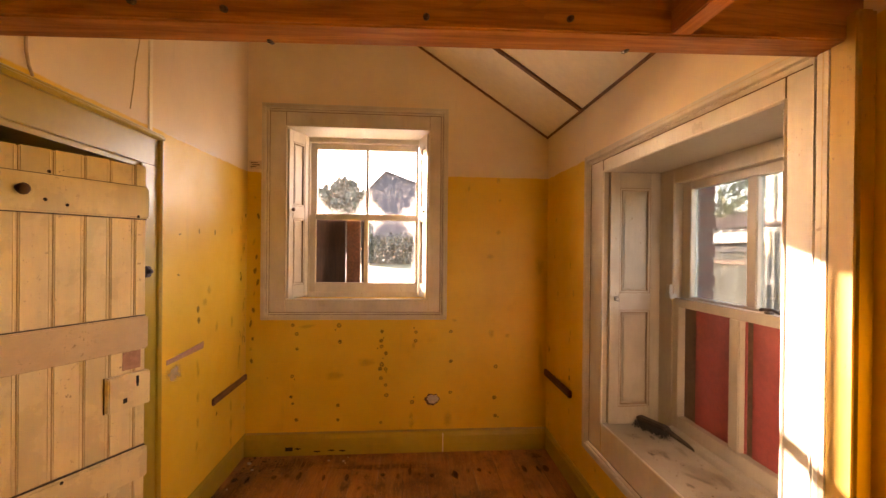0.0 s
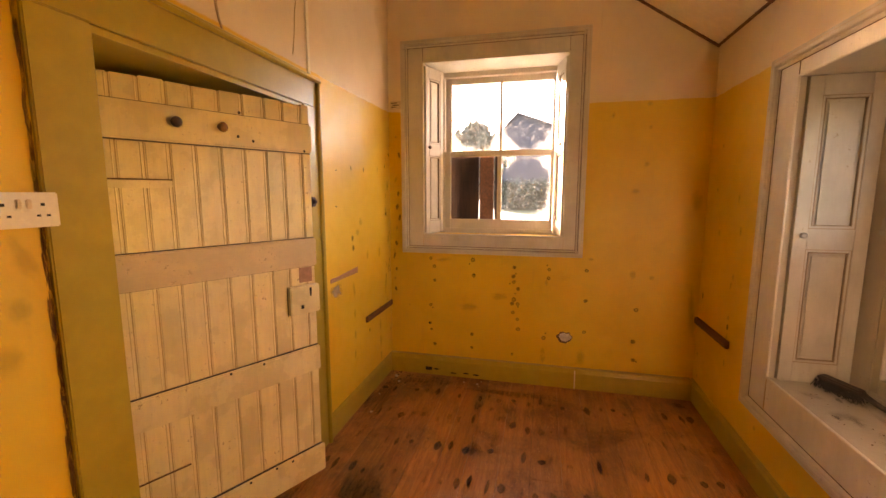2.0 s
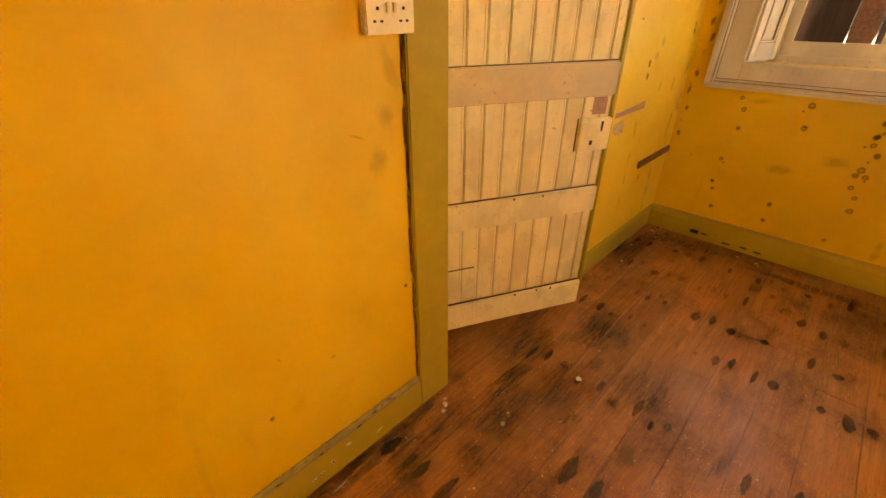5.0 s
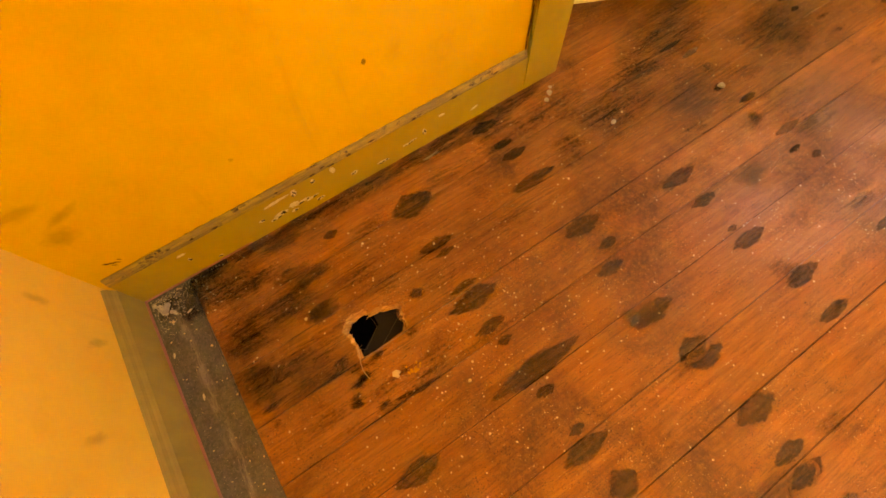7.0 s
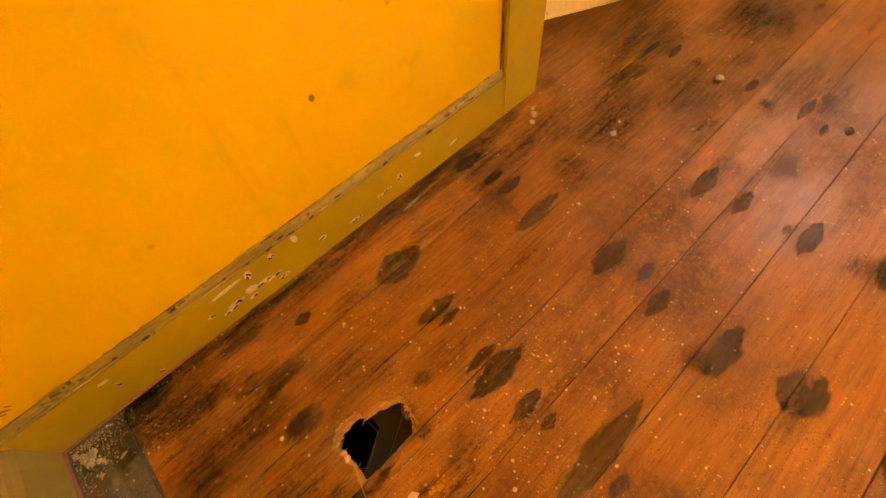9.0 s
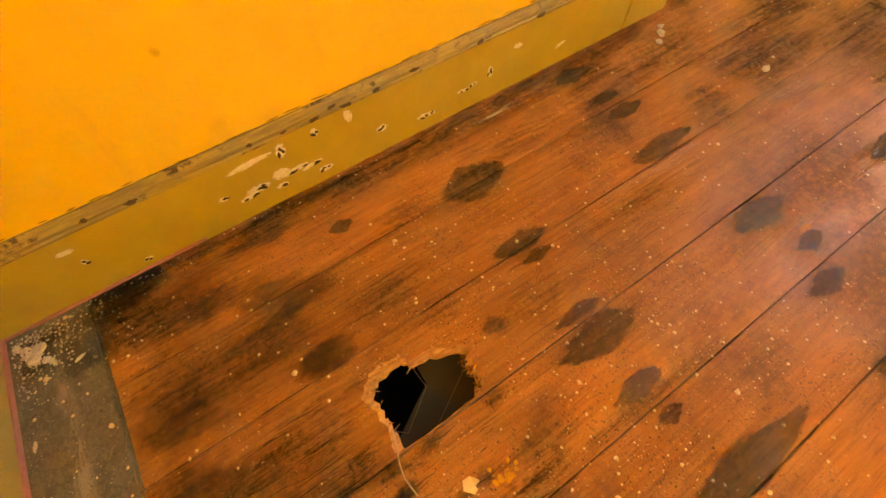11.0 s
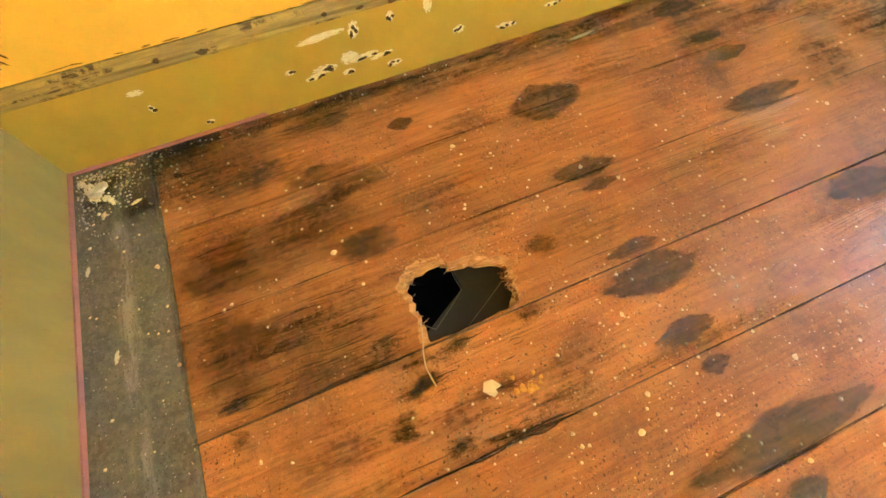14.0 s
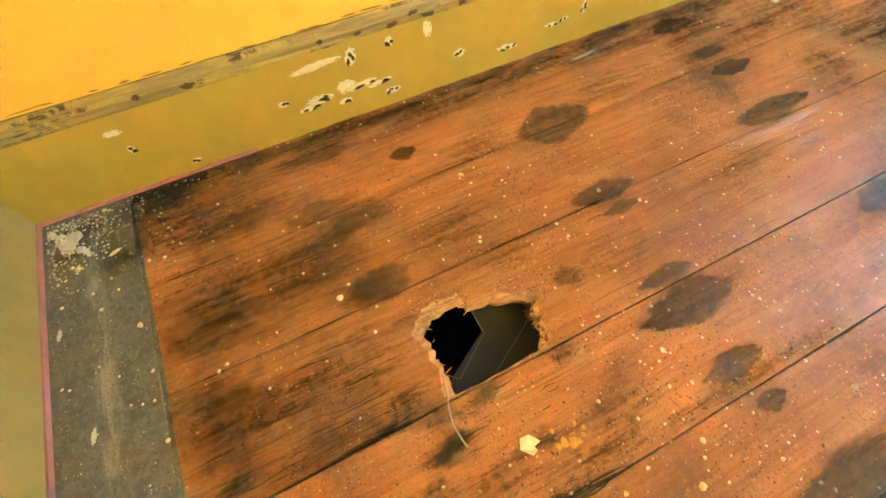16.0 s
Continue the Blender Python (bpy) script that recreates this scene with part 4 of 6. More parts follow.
def window_right():
    w = Wall("right")
    t = thing("window_2", "white painted sash window with red boarded lower half", "window", (RX, 2.24, 0.58), kind="structure")
    casing(t, w, (1.565, 2.985, 0.375, 2.055), (1.700, 2.790, 0.588, 1.940))
    under(t, part("window_sill", w.box(1.69, 2.80, -0.02, 0.33, 0.555, 0.590, 0.003), M_BROWNED_DIM, label="white sill board, dusty and scuffed"))
    under(t, part("soffit", w.box(1.69, 2.80, -0.02, 0.30, 1.938, 1.965, 0.002), M_BROWNED_DIM))
    under(t, part("lining", w.box(2.787, 2.81, -0.02, 0.30, 0.59, 1.94), M_BROWNED_DIM))
    under(t, part("lining", w.box(1.675, 1.70, -0.02, 0.30, 0.59, 1.94), M_BROWNED_DIM))
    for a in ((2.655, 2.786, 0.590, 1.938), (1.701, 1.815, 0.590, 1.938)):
        under(t, part("window_frame", w.box(a[0], a[1], 0.285, 0.38, a[2], a[3], 0.004), M_BROWNED_DIM))
    under(t, part("window_frame", w.box(1.815, 2.655, 0.285, 0.38, 1.865, 1.938, 0.004), M_BROWNED_DIM))
    under(t, part("window_frame", w.box(1.815, 2.655, 0.255, 0.38, 0.590, 0.625, 0.004), M_BROWNED_DIM))
    sash(t, w, 1.817, 2.653, 1.245, 1.865, (1.872, 2.590, 1.290, 1.825), 0.352, [(2.200, 2.252)], M_GLASS, mat=M_BROWNED_DIM)
    sash(t, w, 1.817, 2.653, 0.625, 1.282, (1.872, 2.612, 0.690, 1.238), 0.306, [(2.230, 2.286)], M_GLASS, skip=(0, 1), mat=M_BROWNED_DIM)
    red = part("red_board", w.box(2.225, 2.525, 0.318, 0.326, 0.66, 1.242), M_RED, label="red painted board behind the lower panes")
    under(t, red)
    under(t, part("red_board", w.box(1.880, 2.190, 0.318, 0.326, 0.66, 1.242), M_RED))
    # added backing sheet, its brown standing for the shadow strip beside the red
    under(t, part("backing", w.box(1.83, 2.645, 0.328, 0.334, 0.64, 1.243), M_BACKING))
    cat = box((RX + 0.268, 2.655, 1.275), (RX + 0.285, 2.690, 1.345), 0.004)
    box((RX + 0.262, 2.640, 1.275), (RX + 0.300, 2.690, 1.300), 0.004, cat)
    under(t, part("sash_stop", cat, M_PALE, label="white plastic sash stop"))
    lock = turned([(0, 0.016), (0.008, 0.015), (0.010, 0.008), (0.02, 0.007)], w.at(2.11, 0.31, 1.282), (0, 0, 1), 10)
    rod([w.at(2.14, 0.30, 1.294), w.at(2.10, 0.31, 1.300), w.at(2.05, 0.30, 1.292)], 0.006, 6, lock)
    stay = turned([(0, 0.012), (0.006, 0.012), (0.008, 0.006), (0.016, 0.006)], w.at(2.045, 0.330, 1.72), (-1, 0, 0), 10)
    rod([w.at(2.045, 0.318, 1.72), w.at(2.03, 0.312, 1.735), w.at(2.02, 0.315, 1.715)], 0.005, 6, stay)
    under(t, part("window_stay", stay, M_IRON, label="small iron hook on the glass"))
    under(t, part("sash_fastener", lock, M_IRON, label="iron sash fastener"))
    return t


window_far()
window_right()
_w = Wall("far")
a, b = Vector(_w.at(0.268, 0.0, 0)), Vector(_w.at(0.360, 0.19, 0))
shutter(M_WHITE, a, b - a, (b - a).cross(Vector((0, 0, 1))), (b - a).length, 1.14, 2.385, 1.78, 0.030, 1.795)
a, b = Vector(_w.at(1.322, 0.0, 0)), Vector(_w.at(1.268, 0.19, 0))
shutter(M_WHITE, a, b - a, -(b - a).cross(Vector((0, 0, 1))), (b - a).length, 1.14, 2.385, 1.78, 0.030, 1.795)
shutter(M_BROWNED_DIM, (RX + 0.004, 2.786, 0), (1, 0, 0), (0, -1, 0), 0.278, 0.592, 1.932, 1.245, 0.030, 1.262)
shutter(M_BROWNED_DIM, (RX + 0.004, 1.701, 0), (1, 0, 0), (0, 1, 0), 0.278, 0.592, 1.932, 1.245, 0.030, 1.262)

# painted post beside the window
setting("trim_post", box((RX - 0.050, 1.492, 0.0), (RX, 1.5640, 2.075), 0.008), M_POST, "narrow yellow painted timber cover strip on the wall", "trim")

# ---- fixtures on the walls ----
def double_socket():
    t = thing("double_socket", "ivory plastic double wall socket in a surface box", "socket", (LX, 1.345, 1.40))
    under(t, part("back_box", box((LX, 1.270, 1.366), (0.006, 1.414, 1.444), 0.003), M_PLASTIC))
    plate = under(t, part("face_plate", box((0.006, 1.268, 1.364), (0.014, 1.415, 1.446), 0.003), M_PLASTIC))
    for c in (1.303, 1.380):
        part("pin_slot", box((0.0135, c - 0.004, 1.414), (0.0148, c + 0.004, 1.421)), M_BLACK, plate)
        part("pin_slot", box((0.0135, c - 0.014, 1.389), (0.0148, c - 0.006, 1.394)), M_BLACK, plate)
        part("pin_slot", box((0.0135, c + 0.006, 1.389), (0.0148, c + 0.014, 1.394)), M_BLACK, plate)
    for c in (1.332, 1.352):
        part("rocker_switch", box((0.013, c - 0.006, 1.408), (0.018, c + 0.006, 1.430), 0.002), M_TAG, plate)
    for p in under_origin(plate):
        p.matrix_parent_inverse = Matrix.Identity(4)
    return t


def under_origin(ob):
    return list(ob.children)


double_socket()


def wall_cleat(name, a, b, label):
    t = part(name, box(a, b, 0.004), M_CLEAT)
    return tagged(t, label, "batten", "shelf battens")


wall_cleat("shelf_batten", (LX, 3.246, 0.545), (0.004, 3.755, 0.588), "short dark wooden shelf batten nailed to the wall")
wall_cleat("shelf_batten", (RX - 0.024, 3.25, 0.552), (RX, 3.755, 0.598), "short dark wooden shelf batten nailed to the wall")

tagged(part("cable", rod([(LX + 0.004, 2.035, 2.05), (LX + 0.012, 2.012, 2.075), (LX + 0.006, 2.010, 2.12), (LX + 0.005, 2.008, 2.5), (LX + 0.005, 2.008, 3.2)], 0.0045, 8), M_STRING), "thin old cable running up the plaster above the door", "cable")
tagged(part("plaster_crack", rod([(LX + 0.001, 2.555, 2.43), (LX + 0.001, 2.54, 2.36), (LX + 0.001, 2.525, 2.30), (LX + 0.001, 2.515, 2.20), (LX + 0.001, 2.495, 2.10)], 0.0025, 5), M_SEAM), "thin crack running down the cream plaster", "crack")
setting("trim_cover_strip", box((LX, 2.612, 2.045), (LX + 0.008, 2.640, 3.6), 0.003), M_CEIL, "narrow plaster cover strip up the wall", "trim")
tag = tagged(part("paper_tag", box((0.0, FY - 0.004, 2.085), (0.094, FY, 2.146), 0.001), M_TAG), "small faded label stuck beside the window", "label")
for x0, x1, z in ((0.012, 0.06, 2.128), (0.02, 0.075, 2.112), (0.012, 0.05, 2.098)):
    part("print", box((x0, FY - 0.0052, z), (x1, FY - 0.0038, z + 0.007)), M_GROOVE, tag)
strip = tagged(part("torn_paper", hexa(bmesh.new(), [(LX, 2.775, 0.925), (LX + 0.002, 2.775, 0.925), (LX + 0.002, 3.14, 0.925), (LX, 3.14, 0.925)], [(LX, 2.775, 0.945), (LX + 0.002, 2.775, 0.945), (LX + 0.002, 3.14, 0.965), (LX, 3.14, 0.965)]), M_PAPER), "torn strip of reddish paper stuck to the wall", "paper")
part("tear_line", box((LX + 0.001, 2.775, 0.945), (LX + 0.0035, 3.14, 0.950)), M_PINK, strip)
blotch("pale_patch", WALL_L, (LX + 0.0022, 2.84, 0.87), "x", 0.10, 0.065, S_PALE)

# broken plaster round an old pipe hole
rng = random.Random(9)
hole = thing("plaster_hole", "ragged hole in the plaster with grey filling", "wall hole", (1.358, FY, 0.37))
ring = [(1.358 + 0.062 * math.cos(a) * k, 0.372 + 0.046 * math.sin(a) * k) for a, k in ((i * math.pi / 9, rng.uniform(0.8, 1.12)) for i in range(18))]
bm = bmesh.new()
bm.faces.new([bm.verts.new((x, FY - 0.0030, z)) for x, z in ring])
under(hole, part("torn_rim", bm, M_GROOVE))
bm = bmesh.new()
bm.faces.new([bm.verts.new((1.358 + (x - 1.358) * 0.78 + 0.006, FY - 0.0055, 0.372 + (z - 0.372) * 0.74 + 0.003)) for x, z in ring])
under(hole, part("filler", bm, M_PLASTER))
for i in range(7):
    under(hole, part("plaster_lump", lump((1.33 + 0.009 * i + rng.uniform(-0.01, 0.01), FY - 0.010, 0.352 + rng.uniform(0, 0.04)), 0.010, rng), M_PLASTER))

# brown spots in columns where an old lining was nailed up
rng = random.Random(21)
for x, zs in ((0.32, (0.938, 0.56, 0.409, 0.358)), (0.35, (0.874, 0.761, 0.237)), (0.66, (0.936, 0.814, 0.34, 0.231)), (0.97, (0.889, 0.82, 0.776, 0.641, 0.608, 0.539, 0.206)), (1.01, (0.725, 0.607, 0.487, 0.41)), (1.228, (0.883, 0.818)), (1.20, (0.355,)), (1.497, (0.886, 0.661, 0.423)), (1.84, (0.616, 0.378, 0.239))):
    for z in zs:
        size = rng.uniform(0.015, 0.024)
        blotch("rust_spot", WALL_F, (x + rng.uniform(-0.006, 0.006), FY - 0.0022 - rng.uniform(0, 0.001), z), "-y", size, size * rng.uniform(0.85, 1.1), S_RING if rng.random() < 0.6 else S_RUST, rng.uniform(0, 90))
        if rng.random() < 0.5:
            blotch("rust_spot", WALL_F, (x + rng.uniform(-0.03, 0.03), FY - 0.0036, z + rng.uniform(-0.04, 0.04)), "-y", 0.008, 0.009, S_RUST, 0)
for x, z, sx, sz in ((1.623, 1.976, 0.016, 0.034), (1.864, 1.89, 0.02, 0.02), (1.853, 1.643, 0.03, 0.03), (1.794, 1.456, 0.04, 0.03), (1.809, 0.872, 0.035, 0.05), (1.93, 0.853, 0.03, 0.025), (1.213, 0.785, 0.02, 0.04), (1.201, 0.252, 0.022, 0.05), (1.202, 0.188, 0.03, 0.06), (1.477, 0.221, 0.05, 0.09), (1.522, 0.972, 0.03, 0.02), (0.142, 0.55, 0.012, 0.012), (0.42, 0.93, 0.09, 0.025), (0.63, 0.56, 0.10, 0.05), (0.86, 0.66, 0.09, 0.05), (1.849, 2.041, 0.03, 0.03), (2.18, 1.39, 0.05, 0.10), (2.20, 0.60, 0.04, 0.25)):
    blotch("mould_patch", WALL_F, (x, FY - 0.0028, z), "-y", sx, sz, S_WALL, rng.uniform(-8, 8))
# dark mould up both sides of the far corner and in columns along the side walls
for x, z in ((0.011, 0.989), (0.012, 0.951), (0.013, 0.764), (0.02, 0.677), (0.036, 1.171), (0.049, 1.441), (0.037, 1.876), (0.088, 1.628), (0.06, 1.255), (0.027, 0.84), (0.03, 1.05), (0.04, 1.34), (0.06, 1.74), (0.03, 1.55)):
    blotch("mould_spot", WALL_F, (x + 0.008, FY - 0.0026, z), "-y", rng.uniform(0.010, 0.018), rng.uniform(0.018, 0.045), S_RUST if rng.random() < 0.6 else S_WALL, rng.uniform(-15, 15))
for y, z, sy, sz in ((3.082, 1.096, 0.022, 0.030), (3.518, 1.009, 0.030, 0.060), (3.076, 0.818, 0.026, 0.080), (3.079, 0.662, 0.026, 0.05), (3.081, 0.516, 0.026, 0.05), (3.072, 0.385, 0.024, 0.05), (3.511, 0.575, 0.026, 0.06), (3.514, 0.449, 0.028, 0.07), (3.517, 0.322, 0.03, 0.09), (3.519, 0.206, 0.028, 0.06), (3.309, 0.474, 0.014, 0.02), (3.079, 1.60, 0.013, 0.022), (3.268, 1.60, 0.013, 0.024), (3.508, 1.617, 0.016, 0.042), (3.204, 1.251, 0.045, 0.045), (3.15, 1.19, 0.05, 0.035), (3.074, 1.159, 0.024, 0.028), (2.883, 1.578, 0.02, 0.006), (2.871, 1.367, 0.02, 0.006), (3.64, 0.75, 0.03, 0.12), (3.66, 1.30, 0.03, 0.06), (3.70, 1.50, 0.03, 0.06), (3.71, 1.094, 0.03, 0.07), (3.70, 0.86, 0.025, 0.06), (2.727, 0.657, 0.02, 0.05), (3.30, 1.02, 0.03, 0.05)):
    blotch("mould_spot", WALL_L, (LX + 0.0022, y, z), "x", sy, sz, S_WALL if sz > 0.03 else S_RUST, rng.uniform(-12, 12))
for y in (3.66, 3.73):
    for k in range(12):
        blotch("mould_spot", WALL_L, (LX + 0.0026, y + rng.uniform(-0.015, 0.015), rng.uniform(0.3, 1.75)), "x", rng.uniform(0.010, 0.020), rng.uniform(0.012, 0.035), S_RUST if rng.random() < 0.12 else S_WALL, rng.uniform(-20, 20))
for y, z in ((3.602, 1.464), (3.297, 1.415), (3.244, 1.234), (3.523, 1.203), (3.284, 0.969), (3.574, 1.732), (3.304, 0.915), (3.298, 0.725), (3.297, 0.669), (3.295, 0.614), (3.70, 0.761), (3.71, 0.349), (3.69, 0.20), (3.30, 0.45), (2.9, 0.27)):
    blotch("mould_spot", WALL_R, (RX - 0.0022, y, z), "-x", rng.uniform(0.014, 0.026), rng.uniform(0.02, 0.045), S_RUST if rng.random() < 0.3 else S_WALL, rng.uniform(-20, 20))
# scuffs beside the door and in the near corner
for y, z, sy, sz, m in ((1.345, 1.285, 0.035, 0.09, S_WALL), (1.288, 1.06, 0.05, 0.06, S_WALL), (1.32, 1.17, 0.04, 0.05, S_WALL), (1.23, 1.135, 0.05, 0.006, S_WALL), (0.06, 0.46, 0.07, 0.03, S_WALL), (0.11, 0.41, 0.06, 0.020, S_WALL), (0.06, 0.36, 0.05, 0.05, S_WALL), (1.355, 0.616, 0.008, 0.008, S_GAP), (0.843, 0.413, 0.009, 0.012, S_RUST), (0.903, 0.599, 0.006, 0.016, S_WALL), (1.058, 0.503, 0.014, 0.012, S_WALL), (0.45, 0.33, 0.010, 0.010, S_WALL)):
    blotch("scuff", WALL_L, (LX + 0.0024, y, z), "x", sy, sz, m, rng.uniform(-25, 25))
for x, z in ((0.18, 0.22), (0.42, 0.30), (0.10, 0.35), (0.30, 0.55)):
    blotch("scuff", WALL_N, (x, NY + 0.0024, z), "y", 0.02, 0.05, S_WALL, rng.uniform(-40, 40))
for y, z, sz in ((0.050, 0.214, 0.012), (0.057, 0.211, 0.015), (0.064, 0.207, 0.013), (0.071, 0.203, 0.011), (0.060, 0.198, 0.008), (0.080, 0.209, 0.007)):
    blotch("scratch", WALL_L, (LX + 0.0025, y, z), "x", 0.0022, sz, S_GAP, 38 + rng.uniform(-9, 9))
# plaster meeting the frame and skirting; the gap's shadow line is painted in blotches
for k in range(26):
    blotch("plaster_gap", WALL_L, (LX + 0.0022, 1.388 + rng.uniform(-0.004, 0.002), 0.20 + 0.072 * k), "x", rng.uniform(0.006, 0.010), rng.uniform(0.06, 0.10), S_GAP if k < 17 or k % 3 else S_RUST, rng.uniform(-2, 2))
for y in (0.236, 0.300, 0.488, 0.545, 0.60, 0.635, 0.66, 0.72, 0.80, 0.95, 1.10, 1.26):
    blotch("bare_knot", SK_LN, (0.0014, y, 0.150 + rng.uniform(-0.004, 0.008)), "x", rng.uniform(0.006, 0.016), rng.uniform(0.004, 0.007), S_KNOT, rng.uniform(-10, 10))
for k in range(30):
    blotch("bare_knot", WALL_L, (LX + 0.0026, 0.1 + 0.043 * k + rng.uniform(-0.02, 0.02), 0.1715 + rng.uniform(-0.001, 0.004)), "x", rng.uniform(0.008, 0.035), rng.uniform(0.0012, 0.0024), S_RUST, rng.uniform(-6, 6))

# chips in the near skirting
for y, z, sy, sz, bare in ((0.471, 0.120, 0.040, 0.006, 0), (0.510, 0.068, 0.016, 0.012, 0), (0.535, 0.062, 0.026, 0.006, 1), (0.566, 0.055, 0.022, 0.005, 1), (0.589, 0.031, 0.014, 0.007, 1), (0.463, 0.060, 0.022, 0.008, 1), (0.444, 0.051, 0.018, 0.006, 1), (0.503, 0.041, 0.012, 0.006, 1), (0.406, 0.073, 0.009, 0.005, 1), (0.527, 0.118, 0.009, 0.015, 1), (0.658, 0.124, 0.008, 0.014, 0), (0.718, 0.060, 0.012, 0.008, 1), (0.818, 0.038, 0.022, 0.006, 1), (0.912, 0.054, 0.016, 0.004, 1), (0.937, 0.058, 0.012, 0.004, 1), (0.18, 0.116, 0.012, 0.005, 0), (0.185, 0.082, 0.005, 0.008, 1), (0.981, 0.068, 0.007, 0.013, 1), (0.592, 0.122, 0.007, 0.009, 1), (0.248, 0.026, 0.008, 0.004, 1), (1.18, 0.05, 0.016, 0.005, 0), (1.05, 0.10, 0.012, 0.006, 0)):
    blotch("paint_chip", SK_LN, (0.0010, y, z), "x", sy * 1.2, sz * 1.25, S_CHIP, rng.uniform(-12, 12))
    if bare:
        for k in range(3):
            blotch("bare_spot", SK_LN, (0.0016 + 0.0001 * k, y + rng.uniform(-0.8, 0.8) * sy, z + rng.uniform(-0.6, 0.4) * sz), "x", max(0.0035, sy * rng.uniform(0.2, 0.45)), max(0.003, sz * rng.uniform(0.35, 0.6)), S_BARE, rng.uniform(-35, 35))
for x, z in ((0.38, 0.05), (0.62, 0.035), (0.70, 0.03), (0.52, 0.028)):
    blotch("paint_chip", SK_F, (x, FY - 0.0622, z), "-y", 0.03, 0.008, S_BARE, 0)


# ---- on the sill ----
def hand_brush():
    t = thing("hand_brush", "dusty dark hand brush lying on the window sill", "brush", (2.46, 2.66, 0.59))
    a, b, c = Vector((2.40, 2.745, 0.628)), Vector((2.47, 2.60, 0.622)), Vector((2.50, 2.44, 0.600))
    under(t, part("handle", rod([b - (c - b) * 0.05, b + (c - b) * 0.3, b + (c - b) * 0.7, c], 0.013, 10, taper=0.6), M_BRUSH, label="dark wooden handle"))
    way = (b - a).normalized()
    side = way.cross(Vector((0, 0, 1)))
    bm = hexa(bmesh.new(), [a - side * 0.026, a + side * 0.026, b + side * 0.026, b - side * 0.026], [p + Vector((0, 0, 0.018)) for p in (a - side * 0.022, a + side * 0.022, b + side * 0.022, b - side * 0.022)], 0.006)
    under(t, part("stock", bm, M_BRUSH))
    r, bm = random.Random(3), bmesh.new()
    for i in range(420):
        p = a + (b - a) * r.random() + side * r.uniform(-0.032, 0.032)
        q = Vector((p.x + r.uniform(-0.018, 0.018), p.y + r.uniform(-0.018, 0.018), 0.591))
        rod([p, q], 0.0014, 3, bm)
    under(t, part("bristles", bm, M_BRISTLE))
    return t


hand_brush()
rng = random.Random(12)
bm = bmesh.new()
for i in range(60):
    lump((rng.uniform(2.26, 2.48), rng.uniform(1.75, 2.7), 0.5905), rng.uniform(0.0012, 0.004), rng, bm)
tagged(part("sill_grit", bm, M_GROOVE), "scattered dark grit on the window sill", "grit", kind="stuff")
for k in range(12):
    x, y, m = rng.uniform(2.28, 2.46), rng.uniform(1.75, 2.6), rng.choice((S_FAINT, S_EDGE, S_WALL))
    k = 0.4 if m is S_EDGE else 1.0
    blotch("dust_patch", None, (x, y, 0.5928), "z", rng.uniform(0.02, 0.05) * k, rng.uniform(0.03, 0.12) * k, m, rng.uniform(-40, 40)).parent = bpy.data.objects["window_2"]
for x, y, s in ((2.33, 2.45, 0.05), (2.40, 2.25, 0.09), (2.36, 2.05, 0.10), (2.30, 2.62, 0.04), (2.44, 1.95, 0.08)):
    blotch("dust_patch", None, (x, y, 0.5925), "z", s, s * 1.6, S_WALL, rng.uniform(0, 90)).parent = bpy.data.objects["window_2"]
for o in list(bpy.data.objects["window_2"].children):
    if o.name.startswith("dust_patch"):
        o.matrix_parent_inverse = Matrix.Translation(bpy.data.objects["window_2"].location).inverted()


# ---- outdoors ----
def ground_sheet():
    bm = bmesh.new()
    n, r = 40, 300.0
    ts = [math.copysign(abs(i / n) ** 3, i) * r for i in range(-n, n + 1)]
    vs = [[bm.verts.new((x, y, -0.30 - (0.15 if -3 < x < 3.0 and -1 < y < 4.4 else 0.0))) for x in ts] for y in ts]
    for i in range(2 * n):
        for j in range(2 * n):
            bm.faces.new((vs[i][j], vs[i][j + 1], vs[i + 1][j + 1], vs[i + 1][j]))
    return setting("ground", bm, M_GRASS, "rough yellow green grass outside", "ground")


ground_sheet()


def leaf_crown(bm, centre, radii, count, rng, size):
    for _ in range(count):
        v = Vector((rng.gauss(0, 1), rng.gauss(0, 1), rng.gauss(0, 1))).normalized() * rng.uniform(0.55, 1.0) ** 0.6
        lumpy = 0.75 + 0.35 * noise.noise(v * 2.3 + Vector(centre))
        p = Vector(centre) + Vector((v.x * radii[0], v.y * radii[1], v.z * radii[2])) * lumpy
        e = Euler((rng.uniform(0, 6), rng.uniform(0, 6), rng.uniform(0, 6))).to_matrix()
        s = size * rng.uniform(0.6, 1.3)
        bm.faces.new([bm.verts.new(p + e @ Vector(q) * s) for q in ((-0.5, 0, 0), (0, -0.28, 0.05), (0.6, 0, 0), (0, 0.28, 0.05))])


